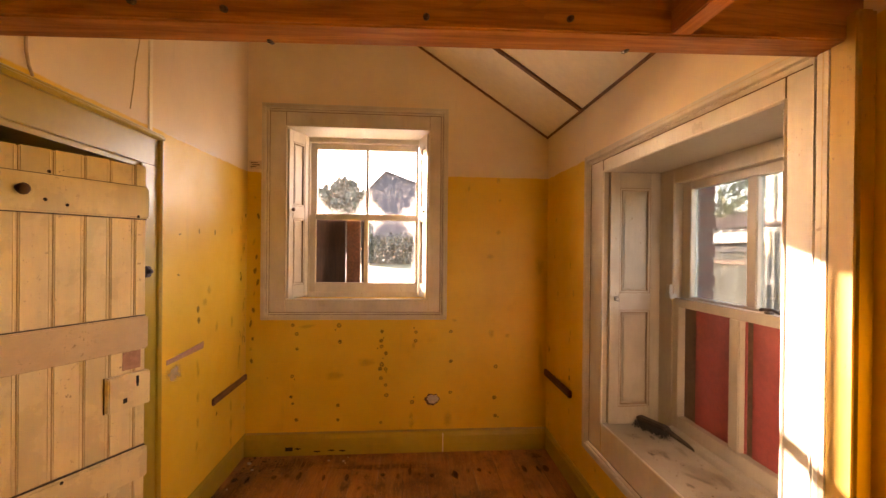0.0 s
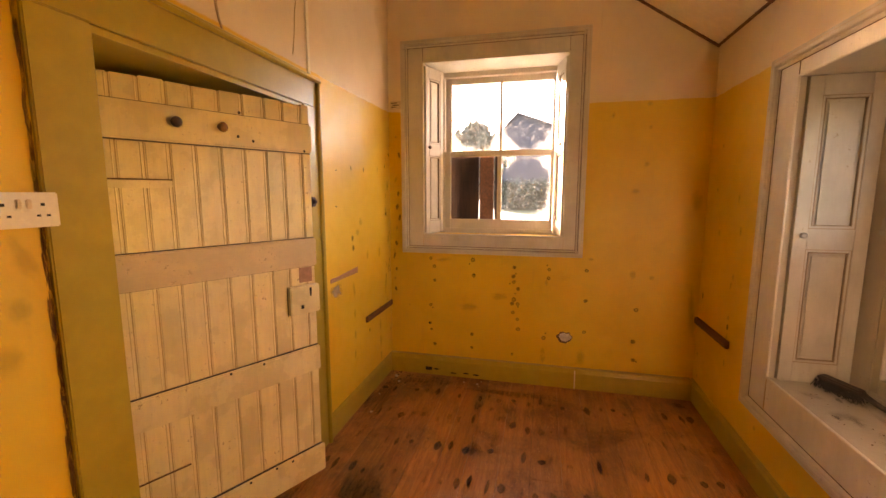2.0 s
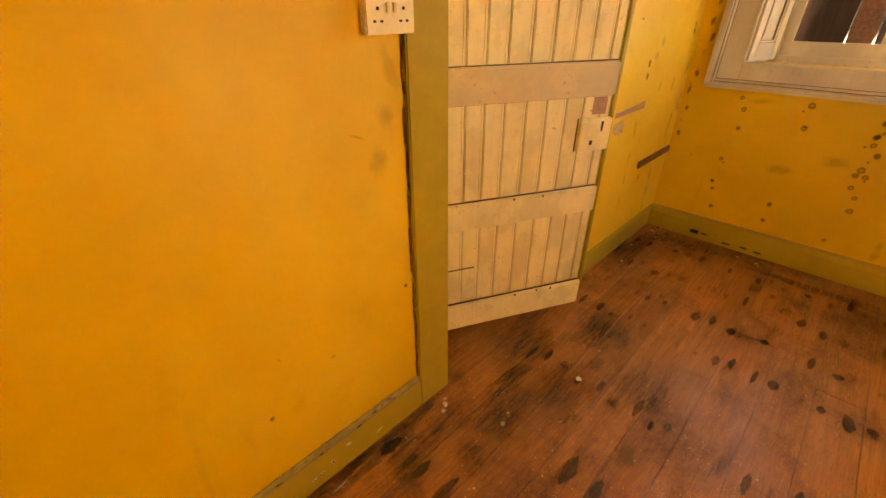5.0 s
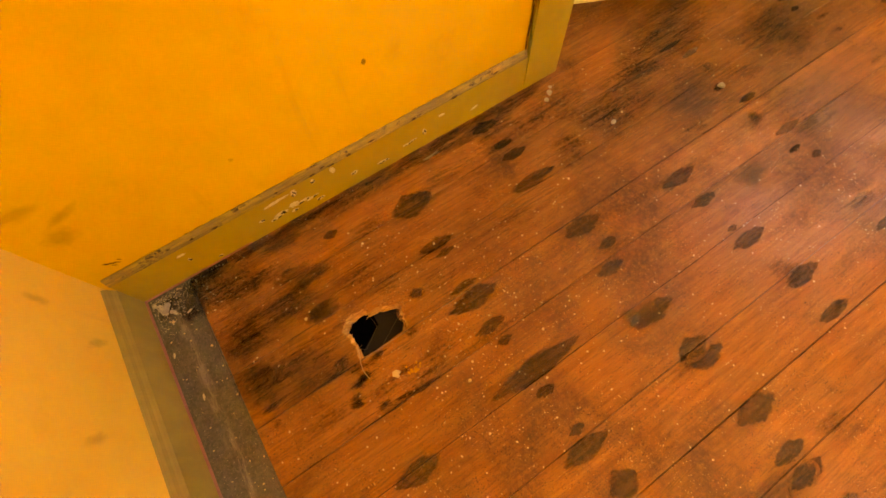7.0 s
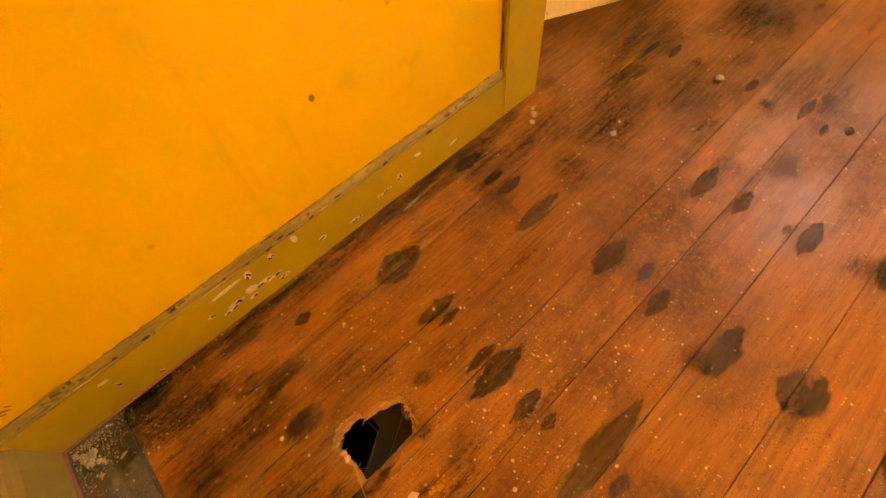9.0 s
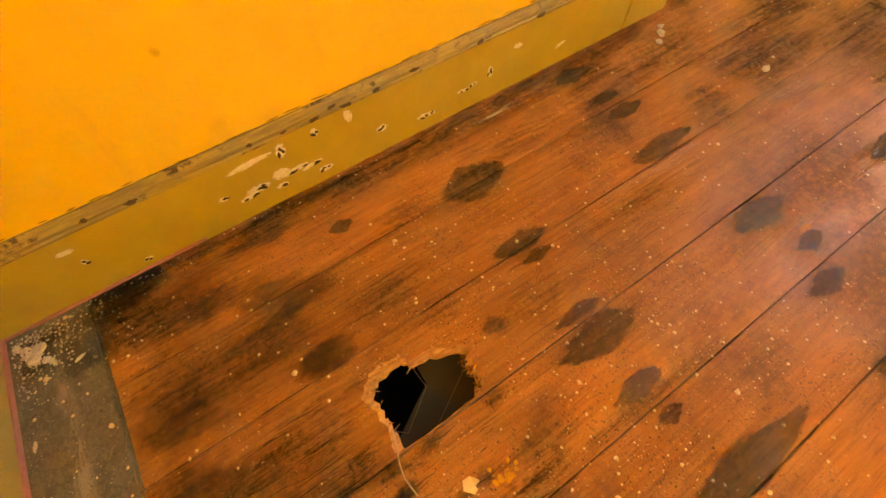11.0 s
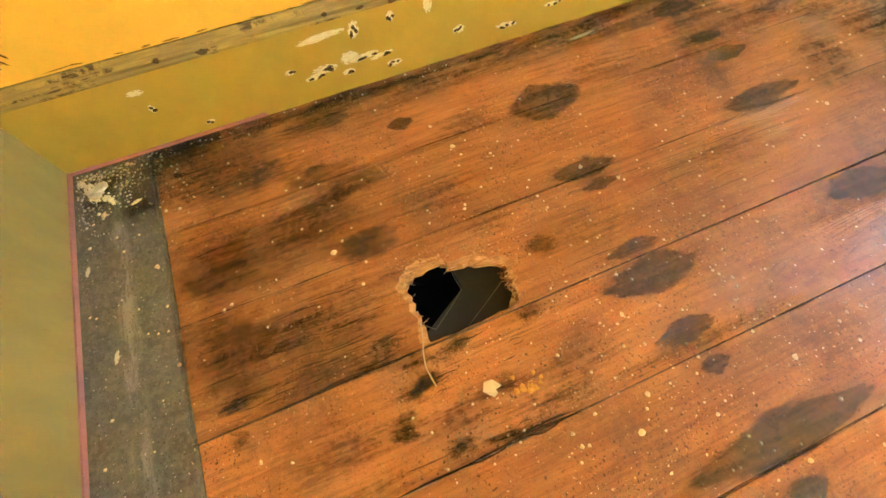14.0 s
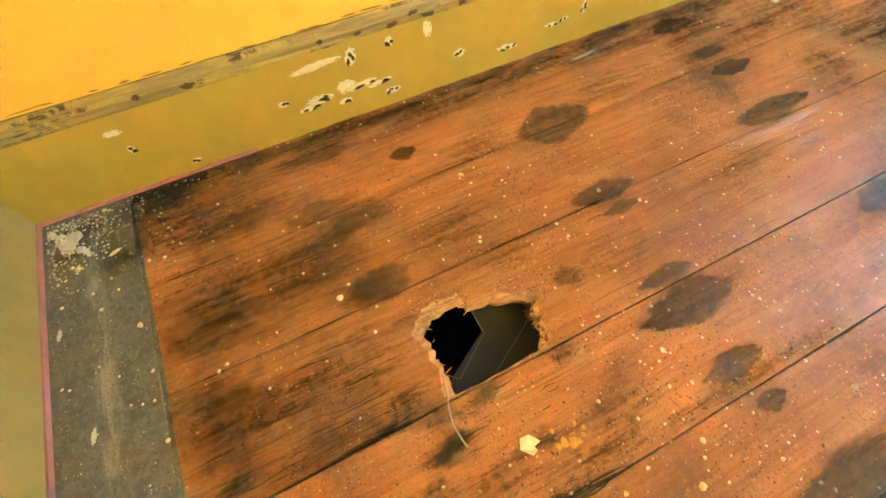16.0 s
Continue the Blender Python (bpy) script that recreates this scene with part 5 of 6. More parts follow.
def tree(place, height, radii, count, seed, size, label, leaf=None):
    leaf = leaf or M_LEAF
    rng = random.Random(seed)
    t = thing("tree", label, "tree", place)
    x, y, z = place
    top = z + height
    bm = rod([(x, y, z), (x + 0.05, y, z + height * 0.3), (x - 0.05, y + 0.1, z + height * 0.6), (x, y, top - radii[2] * 0.5)], 0.03 * height, 8, taper=0.35)
    for k in range(7):
        a = k * 0.9
        b = Vector((x, y, z + height * rng.uniform(0.3, 0.6)))
        rod([b, b + Vector((math.cos(a) * radii[0] * 0.4, math.sin(a) * radii[1] * 0.4, height * 0.12)), b + Vector((math.cos(a) * radii[0] * 0.8, math.sin(a) * radii[1] * 0.8, height * 0.22))], 0.012 * height, 6, bm, 0.3)
    under(t, part("trunk", bm, M_BARK))
    bm = bmesh.new()
    leaf_crown(bm, (x, y, top - radii[2]), radii, count, rng, size)
    under(t, part("crown", bm, leaf))
    return t


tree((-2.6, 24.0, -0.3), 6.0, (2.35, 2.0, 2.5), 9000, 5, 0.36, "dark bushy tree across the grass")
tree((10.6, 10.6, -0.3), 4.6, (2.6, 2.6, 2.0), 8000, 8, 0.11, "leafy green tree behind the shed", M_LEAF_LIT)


def far_house():
    t = thing("house", "dark gabled house seen against the light", "house", (1.1, 48.0, -0.3))
    x0, x1, xm, y0, y1, e, r = -4.4, 6.6, -1.75, 48.0, 58.0, 7.2, 10.0
    bm = bmesh.new()
    gable = [(x0, -0.3), (x1, -0.3), (x1, e), (xm, r), (x0, e)]
    rings = [[bm.verts.new((x, y, z)) for x, z in gable] for y in (y0, y1)]
    for i in range(5):
        bm.faces.new((rings[0][i], rings[0][(i + 1) % 5], rings[1][(i + 1) % 5], rings[1][i]))
    bm.faces.new(rings[0])
    bm.faces.new(rings[1])
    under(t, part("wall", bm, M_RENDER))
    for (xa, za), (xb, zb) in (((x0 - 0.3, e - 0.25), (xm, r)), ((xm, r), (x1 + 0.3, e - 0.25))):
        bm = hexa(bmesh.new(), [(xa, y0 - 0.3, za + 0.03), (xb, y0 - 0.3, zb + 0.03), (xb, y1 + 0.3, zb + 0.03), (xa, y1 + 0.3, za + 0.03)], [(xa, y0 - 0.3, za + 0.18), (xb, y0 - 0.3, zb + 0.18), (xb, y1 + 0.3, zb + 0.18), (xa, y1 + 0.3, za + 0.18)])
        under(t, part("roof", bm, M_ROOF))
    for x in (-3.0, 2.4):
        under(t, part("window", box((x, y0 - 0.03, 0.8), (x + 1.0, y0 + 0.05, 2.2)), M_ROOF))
    return t


far_house()


def hedge(place, size, seed):
    rng = random.Random(seed)
    t = thing("hedge", "dark overgrown hedge at the edge of the grass", "hedge", place)
    bm = bmesh.new()
    for i in range(4200):
        p = Vector(place) + Vector((rng.uniform(-0.5, 0.5) * size[0], rng.uniform(-0.5, 0.5) * size[1], rng.random() ** 0.7 * size[2] * (0.85 + 0.3 * noise.noise(Vector((rng.random() * 9, 0, 0))))))
        e = Euler((rng.uniform(0, 6), rng.uniform(0, 6), rng.uniform(0, 6))).to_matrix()
        s = 0.40 * rng.uniform(0.6, 1.3)
        bm.faces.new([bm.verts.new(p + e @ Vector(q) * s) for q in ((-0.5, 0, 0), (0, -0.28, 0.05), (0.6, 0, 0), (0, 0.28, 0.05))])
    under(t, part("foliage", bm, M_LEAF))
    return t


hedge((0.2, 45.5, -0.3), (10.0, 2.0, 3.4), 6)


def board_up():
    """Dark boards standing against the outside of the far window."""
    t = thing("boarding", "dark weathered boards propped outside the window", "boards", (0.62, FY + 0.33, 1.0))
    for x0, x1 in ((0.400, 0.655), (0.662, 0.775), (0.783, 0.838)):
        under(t, part("plank", box((x0, FY + 0.285, 1.12), (x1, FY + 0.305, 1.742), 0.002), M_CLEAT if 0.6 < x0 < 0.7 else M_BOARDUP))
    return t


board_up()


def fence():
    t = thing("fence", "weathered pale board fence with a dark top rail", "fence", (5.6, 6.0, -0.3))
    rng = random.Random(14)
    y = 4.4
    while y < 12.0:
        w = rng.uniform(0.13, 0.16)
        under(t, part("board", box((5.6, y, -0.30), (5.622, y + w, 1.34 + rng.uniform(-0.01, 0.01)), 0.0), M_FENCE))
        y += w + 0.006
    under(t, part("rail", box((5.57, 4.4, 1.335), (5.66, 12.0, 1.40), 0.0), M_DARKWOOD))
    return t


def tin_sheet():
    t = thing("tin_sheet", "grey green corrugated tin sheets standing upright", "sheet", (4.6, 3.6, -0.3))
    for k, (y0, x) in enumerate(((2.78, 4.60), (3.60, 4.63))):
        bm = bmesh.new()
        n = 60
        rows = [[bm.verts.new((x + 0.012 * math.sin(i * 2 * math.pi / 6) + dx, y0 + 0.82 * i / n, z)) for i in range(n + 1)] for z, dx in ((-0.3, 0), (1.72, 0), (1.72, 0.003), (-0.3, 0.003))]
        for a, b in zip(rows, rows[1:]):
            for i in range(n):
                bm.faces.new((a[i], a[i + 1], b[i + 1], b[i]))
        under(t, part("sheet", bm, M_TIN))
    return t


def shed():
    t = thing("shed", "low shed with clay tiled roof and pale fascia", "shed", (8.5, 8.0, -0.3))
    under(t, part("wall", box((8.2, 5.0, -0.3), (10.6, 13.0, 1.70)), M_FENCE))
    # black slab proud of the wall, drawing the dark below the fascia as colour
    under(t, part("opening", box((8.15, 5.0, 1.50), (8.198, 13.0, 1.699)), M_BLACK))
    under(t, part("fascia", box((8.0, 4.9, 1.70), (8.05, 13.1, 1.98)), M_PALE))
    bm = bmesh.new()
    n = 90
    rows = [[bm.verts.new((x, 4.9 + 8.2 * i / n, z + 0.035 * abs(math.sin(i * math.pi / 3)))) for i in range(n + 1)] for x, z in ((7.95, 2.0), (9.3, 2.45), (9.3, 2.38), (7.95, 1.93))]
    for a, b in zip(rows, rows[1:]):
        for i in range(n):
            bm.faces.new((a[i], a[i + 1], b[i + 1], b[i]))
    under(t, part("roof", bm, M_TILE))
    return t


fence()
tin_sheet()
shed()

# outer skin of brick beside the right window
pier = setting("brick_reveal", box((RX + OUT + 0.004, 2.655, -0.3), (RX + OUT + 0.15, 3.6, 2.5)), M_MORTAR, "weathered red brick reveal outside the window", "brickwork")
rng = random.Random(31)
z, row = 0.42, 0
while z < 2.05:
    d = 0.140 if row % 2 else 0.148
    part("brick", box((RX + OUT + 0.006, 2.636 + rng.uniform(0, 0.006), z), (RX + OUT + d + 0.012, 2.87, z + 0.065), 0.004), M_BRICK, pier)
    z += 0.076
    row += 1

# ---- floor ----
# added unseen skirt below the walls, blocking skylight from the underfloor
bm = bmesh.new()
box((-1.7, -0.4, -0.5), (-1.6, 4.11, -0.0006), bm=bm)
box((-1.6, -0.4, -0.5), (RX + OUT, -0.03, -0.0006), bm=bm)
box((-1.6, 3.80, -0.5), (RX + OUT, 4.11, -0.0006), bm=bm)
box((RX + 0.01, -0.03, -0.5), (RX + OUT, 3.80, -0.0006), bm=bm)
setting("foundation", bm, M_DARK_EARTH, "unseen dark skirt that keeps light out from under the floor", "foundation")
HOLE_C = (0.452, 0.525)
FLOOR = setting("floor", box((-1.7, -0.4, -0.46), (2.3, 4.0, -0.44)), M_DARK_EARTH, "bare earth under an old boarded floor", "floor")
EDGES = [-0.145, 0.018, 0.180, 0.342, 0.504, 0.659, 0.808, 0.982, 1.147]
while EDGES[-1] < RX - 0.1:
    EDGES.append(EDGES[-1] + 0.160)
while EDGES[0] > -1.5:
    EDGES.insert(0, EDGES[0] - 0.16)
rng = random.Random(2)


def board(x0, x1, y0, y1, dz):
    return part("floorboard", box((x0 + 0.0007, y0, -0.022), (x1 - 0.0007, y1, dz), 0.0013), M_FLOOR, FLOOR)


def holed_board(x0, x1, y0, y1):
    """The board that is broken through."""
    r = random.Random(77)
    outline = []
    rough = [(0.411, 0.452), (0.397, 0.471), (0.392, 0.512), (0.408, 0.528), (0.412, 0.561), (0.436, 0.606), (0.452, 0.597), (0.480, 0.594), (0.4985, 0.577), (0.4995, 0.510), (0.4985, 0.455), (0.476, 0.458), (0.441, 0.454)]
    for (ax, ay), (bx, by) in zip(rough, rough[1:] + rough[:1]):
        for k in range(4):
            f = k / 4
            j = 0.0035 if max(ax, bx) < 0.497 else 0.001
            outline.append((ax + (bx - ax) * f + r.uniform(-j, j), ay + (by - ay) * f + r.uniform(-j, j)))
    bm = bmesh.new()
    rect = [(x0 + 0.0012, y0), (x1 - 0.0012, y0), (x1 - 0.0012, y1), (x0 + 0.0012, y1)]
    cx, cy = 0.452, 0.525

    def loop(points, z):
        vs = [bm.verts.new((x, y, z)) for x, y in points]
        return vs, [bm.edges.new((vs[i], vs[(i + 1) % len(vs)])) for i in range(len(vs))]

    grown = [(min(cx + (x - cx) * (1.24 if x < 0.49 else 1.0) + r.uniform(-0.004, 0.004), x1 - 0.0022), cy + (y - cy) * 1.16 + r.uniform(-0.004, 0.004)) for x, y in outline]
    outer, oe = loop(rect, 0.0)
    inner, ie = loop(grown, 0.0)
    bmesh.ops.triangle_fill(bm, edges=oe + ie, use_beauty=True)
    low = [bm.verts.new((v.co.x, v.co.y, -0.022)) for v in outer]
    for i in range(4):
        bm.faces.new((outer[i], outer[(i + 1) % 4], low[(i + 1) % 4], low[i]))
    part("floorboard", bm, M_FLOOR, FLOOR, "broken floorboard with a ragged hole")
    bm = bmesh.new()
    rings = []
    for pts, z, j in ((grown, 0.0, 0.0), ([(a[0] * 0.5 + b[0] * 0.5, a[1] * 0.5 + b[1] * 0.5) for a, b in zip(grown, outline)], -0.003, 0.002), (outline, -0.007, 0.002), ([(cx + (x - cx) * 1.03, cy + (y - cy) * 1.03) for x, y in outline], -0.022, 0.002)):
        rings.append([bm.verts.new((x, y, z + r.uniform(-j, j))) for x, y in pts])
    for a, b in zip(rings, rings[1:]):
        for i in range(len(a)):
            bm.faces.new((a[i], a[(i + 1) % len(a)], b[(i + 1) % len(a)], b[i]))
    part("splintered_rim", bm, M_SPLINTER, FLOOR, "splintered raw wood round the hole")
    bm = bmesh.new()
    for k in range(80):
        i = r.randrange(len(outline))
        x, y = outline[i]
        if x > 0.49:
            continue
        out = Vector((x - cx, y - cy, 0)).normalized()
        p = Vector((x, y, -0.003)) + out * r.uniform(-0.004, 0.012)
        q = p + Vector((r.uniform(-0.006, 0.006), r.choice((-1, 1)) * r.uniform(0.003, 0.012), r.uniform(-0.002, 0.003)))
        rod([p, q], r.uniform(0.0006, 0.0016), 4, bm, 0.3)
    part("splinters", bm, M_SPLINTER, FLOOR)


for i, (x0, x1) in enumerate(zip(EDGES, EDGES[1:])):
    x1 = min(x1, RX)
    if x1 - x0 < 0.02:
        continue
    if x0 < -0.02:
        board(x0, x1, 0.25, 3.85, 0.0)
        continue
    ends = [0.133]
    if i % 2:
        ends.append(rng.uniform(2.2, 3.2))
    ends.append(FY - 0.02)
    for y0, y1 in zip(ends, ends[1:]):
        if abs(x0 - 0.336) < 0.01 and y0 < 0.5:
            holed_board(x0, x1, y0, y1 - 0.001)
        else:
            board(x0, x1, y0, y1 - 0.001, rng.uniform(-0.0007, 0.0))
part("edge_strip", box((0.0, 0.0, -0.02), (RX, 0.1315, 0.003), 0.004), M_GREY, FLOOR, "worn dark grey strip along the end wall")
part("edge_fill", box((LX, 0.0, -0.021), (0.0185, 3.75, -0.002)), M_DARKWOOD, FLOOR)
for y in (0.02, 0.80, 1.19, 1.58, 1.975, 2.52, 2.83, 3.3, 3.7):
    part("floor_joist", box((-0.3, y - 0.03, -0.15), (RX, y + 0.03, -0.0225)), M_DARKWOOD, FLOOR)
# what shows through the hole
bm = bmesh.new()
lie = [(0.35, 0.536), (0.434, 0.533), (0.50, 0.418), (0.62, 0.40), (0.62, 0.75), (0.35, 0.75)]
slab = [[bm.verts.new((x, y, z)) for x, y in lie] for z in (-0.046, -0.032)]
for k in range(6):
    bm.faces.new((slab[0][k], slab[0][(k + 1) % 6], slab[1][(k + 1) % 6], slab[1][k]))
bm.faces.new(slab[0])
bm.faces.new(slab[1])
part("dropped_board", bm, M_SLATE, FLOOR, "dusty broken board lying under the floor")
tagged(part("string", rod([(0.448, 0.455, -0.010), (0.470, 0.452, -0.002), (0.492, 0.447, 0.003), (0.510, 0.440, 0.003), (0.530, 0.436, 0.003), (0.558, 0.440, 0.003)], 0.0011, 6), M_STRING), "frayed piece of string hanging from the hole", "string")
bm = bmesh.new()
for a, b in (((0.408, 0.525, -0.004), (0.443, 0.528, -0.010)), ((0.443, 0.528, -0.010), (0.483, 0.470, -0.012)), ((0.455, 0.590, -0.004), (0.497, 0.515, -0.010)), ((0.483, 0.470, -0.012), (0.470, 0.455, -0.004))):
    m = ((a[0] + b[0]) / 2, (a[1] + b[1]) / 2, (a[2] + b[2]) / 2 - 0.003)
    rod([a, m, b], 0.00055, 4, bm)
tagged(part("cobweb", bm, M_WEB), "thin cobweb threads across the hole", "cobweb")

bm = bmesh.new()
rr = random.Random(8)
for k in range(120):
    a = rr.uniform(1.2, 4.6)
    x, y = 0.452 + (0.066 + rr.uniform(0.0, 0.014)) * math.cos(a), 0.527 + (0.094 + rr.uniform(0.0, 0.014)) * math.sin(a)
    lump((x, y, rr.uniform(-0.0006, 0.0004)), 0.0006 + 0.0020 * rr.random() ** 2, rr, bm)
for k in range(150):
    x, y = rr.uniform(0.368, 0.388), rr.uniform(0.45, 0.60)
    lump((x + (0.020 if y > 0.56 else 0.0), y, rr.uniform(-0.001, 0.0006)), 0.0006 + 0.0022 * rr.random() ** 2, rr, bm)
tagged(part("wood_crumbs", bm, M_SPLINTER), "crumbled pale wood round the broken floorboard", "crumbs", kind="stuff")

bm = bmesh.new()
for k in range(110):
    x = rr.uniform(0.436, 0.499)
    y = 0.600 - 0.35 * max(0.0, x - 0.47) + rr.gauss(0, 0.004)
    lump((x, y, rr.uniform(-0.018, -0.002)), 0.0012 + 0.0030 * rr.random() ** 2, rr, bm)
part("rotten_edge", bm, M_ROT, FLOOR, "rotten rusty brown wood at the edge of the hole")

# dark nail stains over the joists
for x, y, sx, sy in ((0.17, 0.816, 0.055, 0.085), (0.116, 0.553, 0.018, 0.03), (0.33, 0.803, 0.026, 0.075), (0.367, 0.812, 0.013, 0.040), (0.534, 0.798, 0.038, 0.095), (0.625, 0.792, 0.020, 0.060), (0.678, 0.799, 0.016, 0.028), (0.489, 0.795, 0.018, 0.055), (0.535, 1.205, 0.036, 0.085), (0.319, 1.186, 0.030, 0.10)):
    blotch("nail_stain", FLOOR, (x, y, 0.0018), "z", sx, sy, S_FLOOR, 0)
for x, y, sx, sy in ((0.785, 0.825, 0.036, 0.165), (0.843, 0.807, 0.018, 0.035), (0.057, 1.185, 0.026, 0.06), (0.151, 1.191, 0.018, 0.045), (0.203, 1.198, 0.022, 0.06), (0.62, 1.229, 0.020, 0.04), (0.685, 1.18, 0.024, 0.06), (0.846, 1.177, 0.036, 0.095), (0.976, 1.20, 0.034, 0.06), (1.01, 1.215, 0.034, 0.07)):
    blotch("nail_stain", FLOOR, (x, y, 0.0018), "z", sx, sy, S_FLOOR, 0)
for x, y, sx, sy in ((1.172, 1.215, 0.036, 0.075), (1.28, 1.203, 0.024, 0.06), (1.333, 1.195, 0.030, 0.07), (1.004, 0.801, 0.030, 0.085), (0.958, 0.813, 0.014, 0.03), (0.816, 0.43, 0.034, 0.075), (0.681, 1.569, 0.022, 0.06), (0.578, 1.567, 0.030, 0.08), (0.844, 1.575, 0.030, 0.075), (0.795, 1.563, 0.012, 0.022), (1.006, 1.607, 0.030, 0.075), (1.12, 1.591, 0.022, 0.07), (1.11, 0.825, 0.040, 0.05)):
    blotch("nail_stain", FLOOR, (x, y, 0.0018), "z", sx, sy, S_FLOOR, 0)
for x, y, sx, sy in ((0.056, 0.418, 0.024, 0.11), (0.165, 0.400, 0.030, 0.090), (0.200, 0.440, 0.034, 0.080), (0.215, 0.400, 0.022, 0.06), (0.320, 0.425, 0.036, 0.070), (0.428, 0.670, 0.022, 0.034)):
    blotch("nail_stain", FLOOR, (x, y, 0.0017), "z", sx, sy, S_SOFT, 0)
rng = random.Random(40)
for y in (1.975, 2.52, 2.80, 3.09, 3.42):
    for x0, x1 in zip(EDGES, EDGES[1:]):
        if x0 < 0.0:
            continue
        for f in (0.27, 0.76):
            if rng.random() < 0.82 and x0 + 0.16 * f < 2.2:
                blotch("nail_stain", FLOOR, (x0 + 0.16 * f + rng.uniform(-0.02, 0.02), y + rng.uniform(-0.03, 0.03), 0.0018), "z", rng.uniform(0.012, 0.03), rng.uniform(0.025, 0.075), S_FLOOR if rng.random() < 0.6 else S_FAINT, rng.uniform(-6, 6))
for y in (0.42, 0.80, 1.19, 1.58):
    for x0 in EDGES:
        if x0 > 1.3 or (y < 0.5 and x0 > 0.9):
            for f in (0.27, 0.76):
                blotch("nail_stain", FLOOR, (x0 + 0.16 * f + rng.uniform(-0.02, 0.02), y + rng.uniform(-0.03, 0.03), 0.0018), "z", rng.uniform(0.014, 0.034), rng.uniform(0.03, 0.08), S_FLOOR, rng.uniform(-6, 6))
for k in range(34):
    x, y = rng.uniform(0.02, 1.6), rng.uniform(0.2, 3.4)
    blotch("smudge", FLOOR, (x, y, 0.0012), "z", rng.uniform(0.015, 0.06), rng.uniform(0.03, 0.14), S_FAINT, rng.uniform(-15, 15))
for x, y, sx, sy in ((0.05, 0.95, 0.05, 0.65), (0.03, 0.5, 0.04, 0.4), (0.12, 1.45, 0.11, 0.18), (0.20, 1.7, 0.14, 0.25), (0.05, 2.1, 0.15, 0.35), (0.08, 3.2, 0.12, 0.5), (0.35, 3.58, 0.4, 0.14), (1.0, 3.52, 0.6, 0.06), (0.30, 1.35, 0.08, 0.10), (0.60, 0.62, 0.05, 0.09)):
    blotch("grime_patch", FLOOR, (x, y, 0.0014), "z", sx, sy, S_FAINT, 0)
# broad red-brown darker patches on the boards towards the near left corner
for x, y, sx, sy in ((0.255, 0.25, 0.085, 0.16), (0.10, 0.24, 0.10, 0.14), (0.26, 0.36, 0.07, 0.12), (0.41, 0.20, 0.07, 0.10)):
    blotch("dark_varnish", FLOOR, (x, y, 0.0011), "z", sx, sy, S_DARK_RED, 0)
for x, y, sx, sy in ((0.12, 1.25, 0.12, 0.20), (0.25, 1.55, 0.15, 0.22), (0.36, 1.90, 0.20, 0.30), (0.14, 1.95, 0.15, 0.30), (0.60, 2.1, 0.14, 0.30), (0.34, 2.3, 0.2, 0.3)):
    blotch("grime_patch", FLOOR, (x, y, 0.0010), "z", sx, sy, S_FAINT, 0)
for x, y, sx, sy in ((0.052, 0.97, 0.010, 0.065), (0.70, 1.75, 0.05, 0.08), (0.06, 0.05, 0.06, 0.05), (0.07, 0.10, 0.07, 0.07), (2.12, 3.6, 0.06, 0.07)):
    blotch("dust_patch", FLOOR, (x, y, 0.0050), "z", sx, sy, S_DUST if sx > 0.02 else S_PALE, 5)

for k in range(26):
    blotch("edge_grime", FLOOR, (rng.uniform(0.012, 0.035), 0.15 + 0.05 * k, 0.0016), "z", rng.uniform(0.020, 0.040), rng.uniform(0.07, 0.14), S_EDGE, rng.uniform(-6, 6))
for x, y, sx, sy in ((0.60, 0.46, 0.05, 0.09), (0.64, 0.56, 0.04, 0.10), (0.645, 0.80, 0.016, 0.20), (0.55, 0.42, 0.035, 0.06), (0.40, 0.36, 0.06, 0.14), (0.24, 0.32, 0.07, 0.17), (0.28, 0.55, 0.05, 0.12), (0.43, 0.74, 0.04, 0.09), (0.12, 0.30, 0.06, 0.12), (0.47, 0.28, 0.05, 0.10), (0.36, 0.62, 0.03, 0.06), (0.16, 0.66, 0.05, 0.09), (0.58, 0.30, 0.05, 0.10), (0.46, 0.22, 0.035, 0.10), (0.42, 0.28, 0.05, 0.16), (0.48, 0.38, 0.03, 0.08), (0.10, 0.20, 0.10, 0.09), (0.22, 0.20, 0.09, 0.08), (0.645, 0.46, 0.02, 0.10), (0.63, 0.34, 0.03, 0.08), (0.14, 0.95, 0.06, 0.16), (0.40, 1.05, 0.05, 0.14)):
    blotch("worn_patch", FLOOR, (x, y, 0.0013), "z", sx, sy, S_WORM, rng.uniform(-5, 5))

# dirt packed into the joints between the boards
rng = random.Random(61)
for x in EDGES:
    if 0.1 < x < 1.4:
        for k in range(9):
            blotch("joint_dirt", FLOOR, (x + rng.uniform(-0.0008, 0.0008), 0.20 + 0.2 * k + rng.uniform(-0.06, 0.06), 0.0019), "z", rng.uniform(0.0012, 0.0026), rng.uniform(0.07, 0.17), S_EDGE, rng.uniform(-0.4, 0.4))
for x, y, sx, sy in ((0.636, 0.44, 0.014, 0.030), (0.648, 0.50, 0.008, 0.05), (0.512, 0.49, 0.016, 0.04), (0.522, 0.46, 0.012, 0.03), (0.60, 0.385, 0.012, 0.02), (0.555, 0.41, 0.014, 0.022)):
    blotch("joint_dirt", FLOOR, (x, y, 0.0020), "z", sx, sy, S_EDGE, rng.uniform(-8, 8))
bm = bmesh.new()
